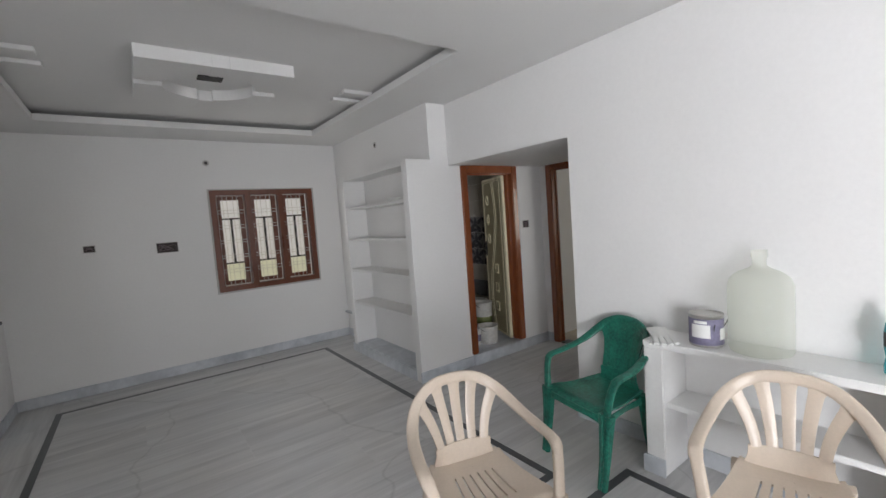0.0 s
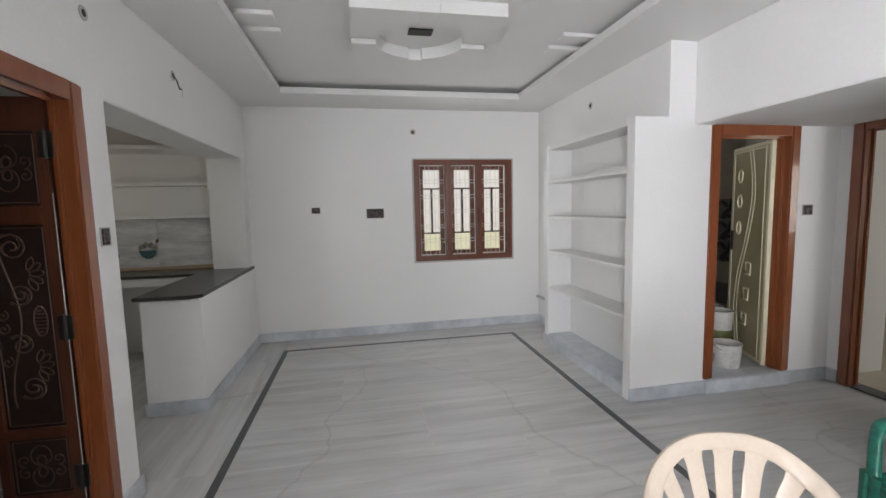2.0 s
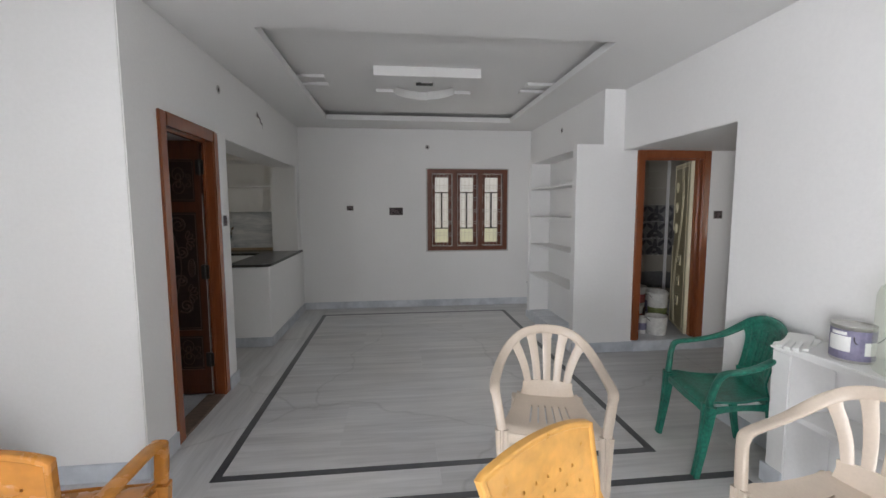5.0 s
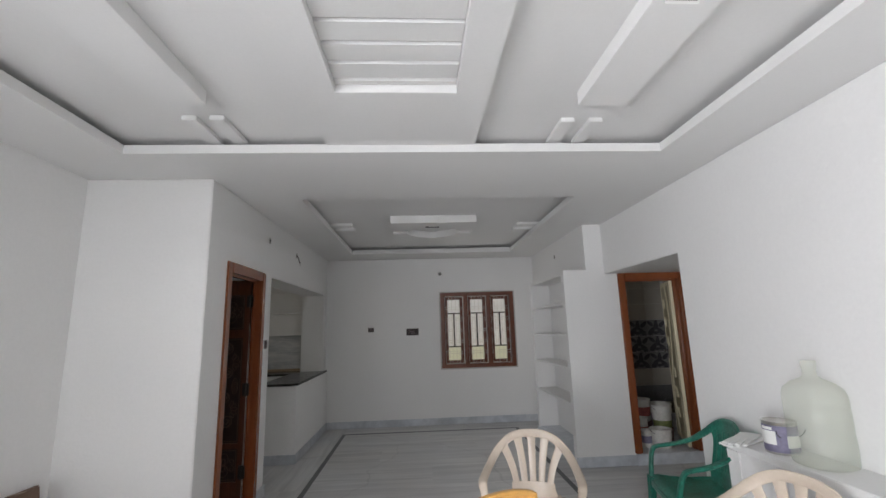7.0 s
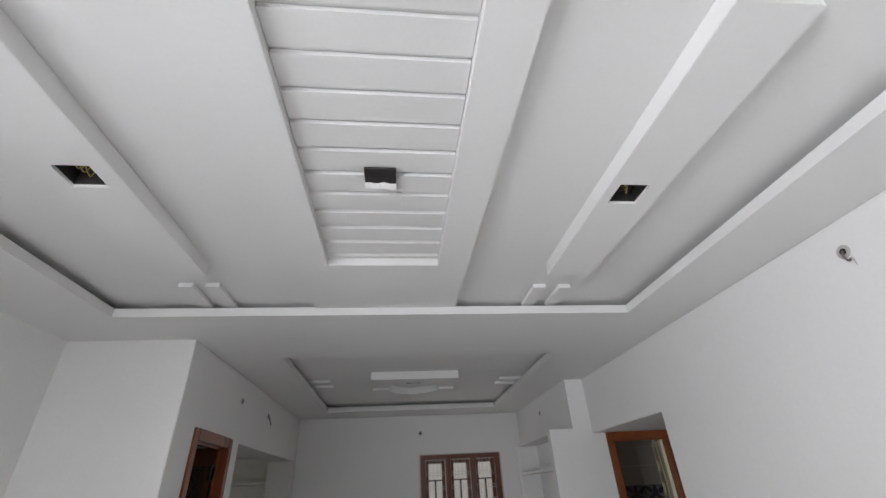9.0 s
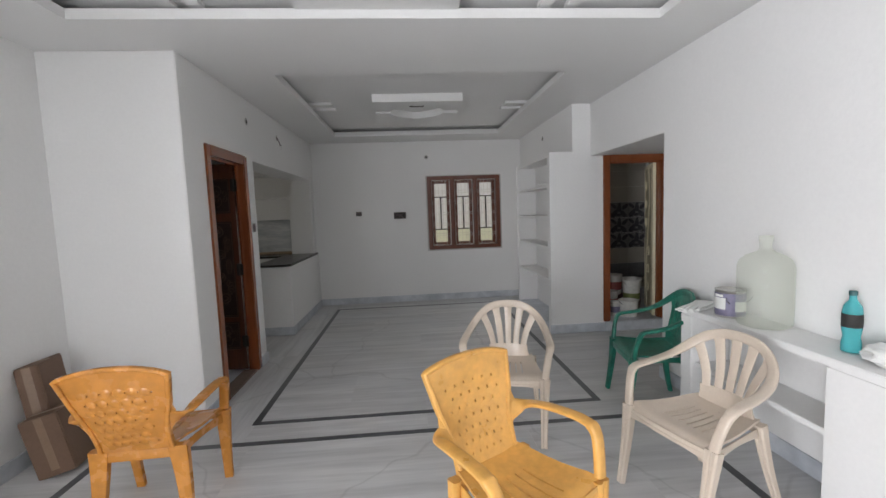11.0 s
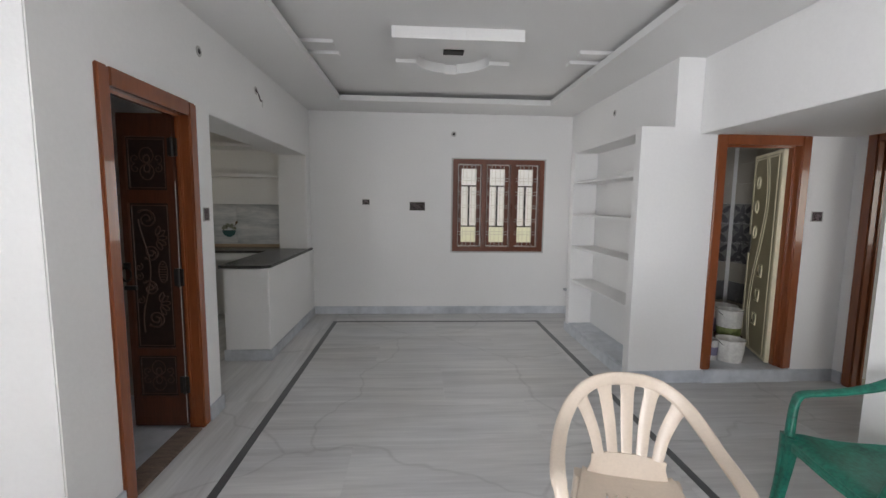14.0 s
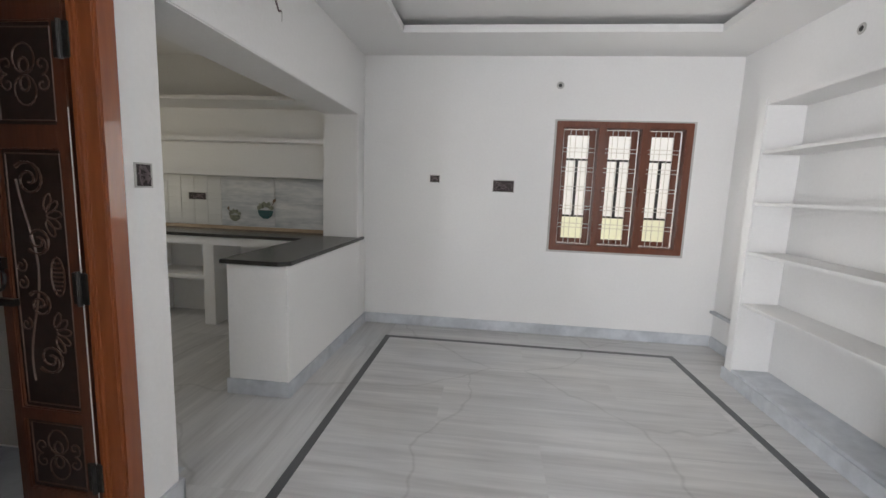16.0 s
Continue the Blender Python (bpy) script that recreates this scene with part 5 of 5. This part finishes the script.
for a0, a1, z0, z1 in ((150, 215, 0.05, 0.12), (250, 330, 0.04, 0.10), (160, 205, 0.125, 0.14), (30, 90, 0.05, 0.11)):
    marks = bmesh.new()
    ring1, ring2 = ([marks.verts.new((0.0818 * math.cos(radians(a)), 0.0818 * math.sin(radians(a)), z)) for a in np.linspace(a0, a1, 9)] for z in (z0, z1))
    for i in range(8):
        marks.faces.new((ring1[i], ring1[i + 1], ring2[i + 1], ring2[i]))
    part("print", marks, PAPER, can, "white printed block")
part("handle", tube(bmesh.new(), [(0.083 * math.cos(a), 0.083 * math.sin(a) * 0.2 - 0.075, 0.13 + 0.05 * math.sin(a) * -1) for a in np.linspace(0, math.pi, 16)], 0.0022, 5), STEEL, can, "thin wire handle")
gloves = thing("cotton_gloves", pose(2.455, 1.225, 0.7805, 0, 0, 24) @ Matrix.Diagonal((1.4, 1.15, 0.85, 1)), "pair of folded off-white cotton gloves on the ledge", "gloves")
for k, (dy, rz, z) in enumerate(((0.0, 0, 0.010), (0.012, 14, 0.026))):
    g = bmesh.new()
    for f in range(4):
        sweep(g, smooth_path([(0.03, -0.035 + 0.023 * f, z), (-0.04, -0.038 + 0.025 * f, z + 0.004), (-0.115 + 0.012 * abs(f - 1.5), -0.044 + 0.029 * f, z - 0.001)], 4), oval(0.022, 0.014, 8), (0, 1, 0))
    sweep(g, smooth_path([(-0.03, 0, z), (0.05, 0, z), (0.12, 0.005, z + 0.002)], 4), oval(0.098, 0.017, 10), (0, 1, 0))
    bmesh.ops.rotate(g, verts=g.verts, cent=(0, 0, 0), matrix=Matrix.Rotation(radians(rz), 3, "Z"))
    part("glove", g, PAPER, gloves, smooth=True)
TEALPET = glass("teal_bottle_plastic", (0.16, 0.66, 0.70), 0.12, 1.2, 0.6)
pet = thing("drink_bottle", pose(2.565, 0.335, 0.7805), "teal plastic drink bottle with a dark label", "bottle")
part("body", lathe(bmesh.new(), [(0.026, 0), (0.036, 0.006), (0.037, 0.04), (0.031, 0.075), (0.037, 0.11), (0.037, 0.185), (0.032, 0.215), (0.014, 0.243), (0.013, 0.262)], 28), TEALPET, pet, smooth=True)
part("label", lathe(bmesh.new(), [(0.0372, 0.118), (0.0378, 0.119), (0.0378, 0.178), (0.0372, 0.179)], 28), DARK, pet, "dark wrap label", smooth=True)
part("cap", lathe(bmesh.new(), [(0.016, 0.2625), (0.016, 0.282), (0.012, 0.284)], 20), TEAL, pet, "teal screw cap", smooth=True)
bag = thing("plastic_bag", pose(2.56, 0.13, 0.7805), "crumpled white plastic bag on the ledge", "bag")
bgm = bmesh.new()
bmesh.ops.create_icosphere(bgm, subdivisions=4, radius=1)
for v in bgm.verts:
    k = 1 + 0.28 * noise.noise(v.co * 2.3) + 0.10 * noise.noise(v.co * 6)
    v.co = Vector((v.co.x * 0.095 * k, v.co.y * 0.125 * k, max((v.co.z * k + 0.85) * 0.048, 0)))
part("bag", bgm, PAPER, bag)

# ---- cartons against the side wall ----
CARD = material("brown_cardboard", (0.165, 0.098, 0.062), 0.75, spread=0.12, scale=4, fine=70, bump=0.1)
TAPE = material("brown_tape", (0.24, 0.155, 0.10), 0.35, spread=0.1)


def carton(m, w, d, h, label):
    ob = thing("cardboard_carton", m, label, "carton", "cartons")
    part("box", boxes((-w / 2, w / 2, -d / 2, d / 2, 0, h)), CARD, ob, bevel=0.006)
    part("flap", boxes((-w / 2 + 0.004, w / 2 - 0.004, -d / 2 + 0.003, -0.002, h + 0.0005, h + 0.004), (-w / 2 + 0.004, w / 2 - 0.004, 0.002, d / 2 - 0.003, h + 0.0005, h + 0.004)), CARD, ob)
    part("tape", boxes((-w / 2 + 0.004, w / 2 - 0.004, -0.022, 0.022, h + 0.0045, h + 0.0055), (-0.022, 0.022, -d / 2 - 0.001, -d / 2 - 0.0004, h * 0.1, h)), TAPE, ob, "shiny brown tape")
    return ob


carton(pose(-1.575, 1.27, 0.012, -3, -13, 12), 0.20, 0.24, 0.36, "brown cardboard carton leaning in the corner")
carton(pose(-1.735, 1.43, 0.010, -4, -8, 20), 0.12, 0.34, 0.62, "tall flat brown cardboard carton leaning on the wall")

# ---- bathroom ----
bath_wall = bpy.data.objects["wall_bathroom_back"]
bt, band_tile, dado_tile = (finish(boxes((0.001, 0.299, -0.008, -0.0005, 0.001, 0.249)), "wall_tile", mat, 0.001) for mat in (BATHTILE, BANDTILE, DADO))
leaf_mesh = bmesh.new()
for k, (cx, cz, a, r) in enumerate(((0.075, 0.075, 0.9, 0.085), (0.215, 0.065, 2.3, 0.08), (0.15, 0.17, 1.5, 0.078), (0.055, 0.19, 2.5, 0.06), (0.25, 0.18, 0.7, 0.068), (0.145, 0.045, 0.1, 0.05))):
    pts = []
    for t in np.linspace(0, 2 * math.pi, 15)[:-1]:
        u, v = r * math.cos(t), 0.45 * r * math.sin(t) * (1 - 0.35 * math.cos(t))
        pts.append((min(max(cx + u * math.cos(a) - v * math.sin(a), 0.004), 0.296), min(max(cz + u * math.sin(a) + v * math.cos(a), 0.004), 0.246)))
    prism(leaf_mesh, pts, 0.0083 + 0.0004 * k, 0.0090 + 0.0004 * k, pose(0, 0, 0, 90, 0, 0))
leaf_mesh = finish(leaf_mesh, "leaf_motif", MOTIF)


def clad(wall, count, place):
    """Rows of wall tiles up from the floor: slate course, plain course, three printed courses, plain above."""
    for i in range(count):
        for j in range(9):
            t = new("wall_tile", dado_tile if j == 1 else band_tile if j in (3, 4, 5) else bt)
            t.matrix_world = place(i, 0.114 if j == 0 else 0.03 + 0.25 * j)
            t.parent = wall
            if j == 0:
                t.scale = (1, 1, 0.166 / 0.25)
            if j in (3, 4, 5):
                new("leaf_motif", leaf_mesh).parent = t


clad(bath_wall, 6, lambda i, z: pose(2.65 + 0.3 * i, 5.299, z))
clad(bpy.data.objects["wall_bathroom_right"], 6, lambda i, z: pose(4.499, 5.28 - 0.3 * i, z, 0, 0, -90))


def bucket(m, r, h, mat, label, lid=None, zone=(0.25, 0.66)):
    ob = thing("paint_bucket", m, label, "bucket", "paint buckets")
    part("body", lathe(bmesh.new(), [(r * 0.86, 0), (r * 0.88, 0.004), (r, h * 0.96), (r * 1.04, h * 0.96), (r * 1.04, h), (r * 0.98, h), (r * 0.85, 0.012), (0.01, 0.012)], 28), mat, ob, smooth=True)
    r0, r1 = (r * (0.88 + 0.125 * f) for f in zone)
    part("label", lathe(bmesh.new(), [(r0 * 0.998, h * zone[0]), (r0 * 1.008, h * zone[0] + 0.001), (r1 * 1.008, h * zone[1] - 0.001), (r1 * 0.998, h * zone[1])], 28), lid or LILAC, ob, "printed paper label", smooth=True)
    part("handle", tube(bmesh.new(), [(r * 1.05 * math.cos(a), -r * 0.75 * math.sin(a), h * 0.93 - 0.5 * r * math.sin(a)) for a in np.linspace(0, math.pi, 18)], 0.003, 5), STEEL, ob, "thin wire handle")
    return ob


BUCKET = material("paint_splashed_plastic", (0.66, 0.65, 0.62), 0.5, spread=0.2, scale=9, fine=40, bump=0.1)
DARKBUCKET = material("dark_bucket_plastic", (0.15, 0.085, 0.08), 0.5, spread=0.4, scale=12)
OLIVE = material("olive_label", (0.17, 0.20, 0.07), 0.5, spread=0.4, scale=20)
RED = material("faded_red_label", (0.35, 0.10, 0.09), 0.5, spread=0.4, scale=20)
bucket(pose(3.25, 3.59, 0.1125), 0.112, 0.198, BUCKET, "white paint-splashed plastic bucket", BUCKET)
bucket(pose(3.44, 3.87, 0.1105), 0.112, 0.145, DARKBUCKET, "dark dirty maroon plastic tub under a bucket", DARKBUCKET)
bucket(pose(3.44, 3.87, 0.2565), 0.112, 0.255, BUCKET, "white plastic bucket with an olive label", OLIVE, (0.03, 0.34))
bucket(pose(3.10, 3.63, 0.1105), 0.058, 0.185, BUCKET, "small white paint tub with a lilac label", LILAC)
bucket(pose(3.30, 4.10, 0.1105), 0.12, 0.18, DARKBUCKET, "dark plastic tub at the back under a bucket", DARKBUCKET)
bucket(pose(3.30, 4.10, 0.2915), 0.118, 0.26, BUCKET, "white plastic bucket with a faded red label", RED)
bucket(pose(3.14, 3.86, 0.1105), 0.10, 0.27, BUCKET, "white plastic bucket with a red and lilac label", RED)
bucket(pose(3.62, 4.20, 0.1105), 0.13, 0.36, BUCKET, "tall white plastic bucket at the back", LILAC)

# ---- bedroom ----
IRON = material("grey_painted_iron", (0.10, 0.10, 0.105), 0.45, metal=0.4, spread=0.25)
stand = thing("iron_stand", pose(7.45, 5.25, 0.0125, 0, 0, -28), "grey iron work stand with rungs and two decks", "stand")
for sx in (-1, 1):
    for sy in (-1, 1):
        part("leg", tube(bmesh.new(), [(0.34 * sx, 0.30 * sy, 0), (0.21 * sx, 0.19 * sy, 1.72)], 0.018, 6), IRON, stand)
for z, k in ((0.25, 0.92), (1.0, 0.74), (1.72, 0.62)):
    hx, hy = 0.34 * k, 0.30 * k * 1.02
    part("deck_rail", boxes((-hx, hx, -hy - 0.012, -hy + 0.012, z - 0.02, z + 0.02), (-hx, hx, hy - 0.012, hy + 0.012, z - 0.02, z + 0.02), (-hx - 0.012, -hx + 0.012, -hy, hy, z - 0.018, z + 0.018), (hx - 0.012, hx + 0.012, -hy, hy, z - 0.018, z + 0.018)), IRON, stand)
for z in (0.5, 0.75, 1.25, 1.48):
    hx, hy = 0.34 - 0.13 * z / 1.72, 0.30 - 0.11 * z / 1.72
    part("rung", tube(bmesh.new(), [(-hx, -hy, z), (-hx, hy, z)], 0.012, 6), IRON, stand)
structure("bedroom_loft", boxes((4.63, 8.59, 5.45, 5.999, 2.12, 2.2)), WALL, "white plastered concrete loft slab", "loft", 0.004)

# ---- prayer room ----
pw = bpy.data.objects["wall_prayer_left"]
CREAMTILE = material("cream_wall_tile", (0.52, 0.50, 0.46), 0.2, spread=0.06, per_piece=0.03)
ORANGE = material("orange_motif", (0.42, 0.17, 0.05), 0.35, spread=0.3)
BROWNM = material("brown_motif", (0.13, 0.055, 0.035), 0.35, spread=0.3)
side_wall = bpy.data.objects["wall_kitchen_near"]
pt = finish(boxes((0.001, 0.299, -0.008, -0.0005, 0.001, 0.299)), "wall_tile", CREAMTILE, 0.001)
flower = bmesh.new()
for k in range(6):
    a = k * math.pi / 3
    lathe(flower, [(0.018, 0.0085), (0.014, 0.0105)], 10, pose(0.15, 0, 0.2, 90, 0, 0) @ Matrix.Translation((0.03 * math.cos(a), 0.03 * math.sin(a), 0)))
flower = finish(flower, "flower_motif", ORANGE)
lampm = bmesh.new()
lathe(lampm, [(0.006, 0.0085), (0.006, 0.0105)], 8, pose(0.15, 0, 0.19, 90, 0, 0))
prism(lampm, [(0.10, 0.10), (0.20, 0.10), (0.18, 0.075), (0.165, 0.065), (0.135, 0.065), (0.12, 0.075)], 0.0085, 0.0105, pose(0, 0, 0, 90, 0, 0))
prism(lampm, [(0.145, 0.10), (0.155, 0.10), (0.155, 0.18), (0.145, 0.18)], 0.0086, 0.0104, pose(0, 0, 0, 90, 0, 0))
lampm = finish(lampm, "lamp_motif", BROWNM)
for i in range(4):
    for j in range(5):
        t = new("wall_tile", pt)
        t.location, t.parent = (LT - 0.02 - 0.3 * (i + 1), 3.24, 0.02 + 0.3 * j), side_wall
        if j in (2, 3, 4):
            mm = new("motif", lampm if j == 2 else flower)
            mm.parent = t
structure("floor_prayer", boxes((-2.749, LX - 0.131, LIVY + 0.232, 3.2385, 0.0016, 0.006)), SKIRT, "grey stone floor of the prayer room", "floor")
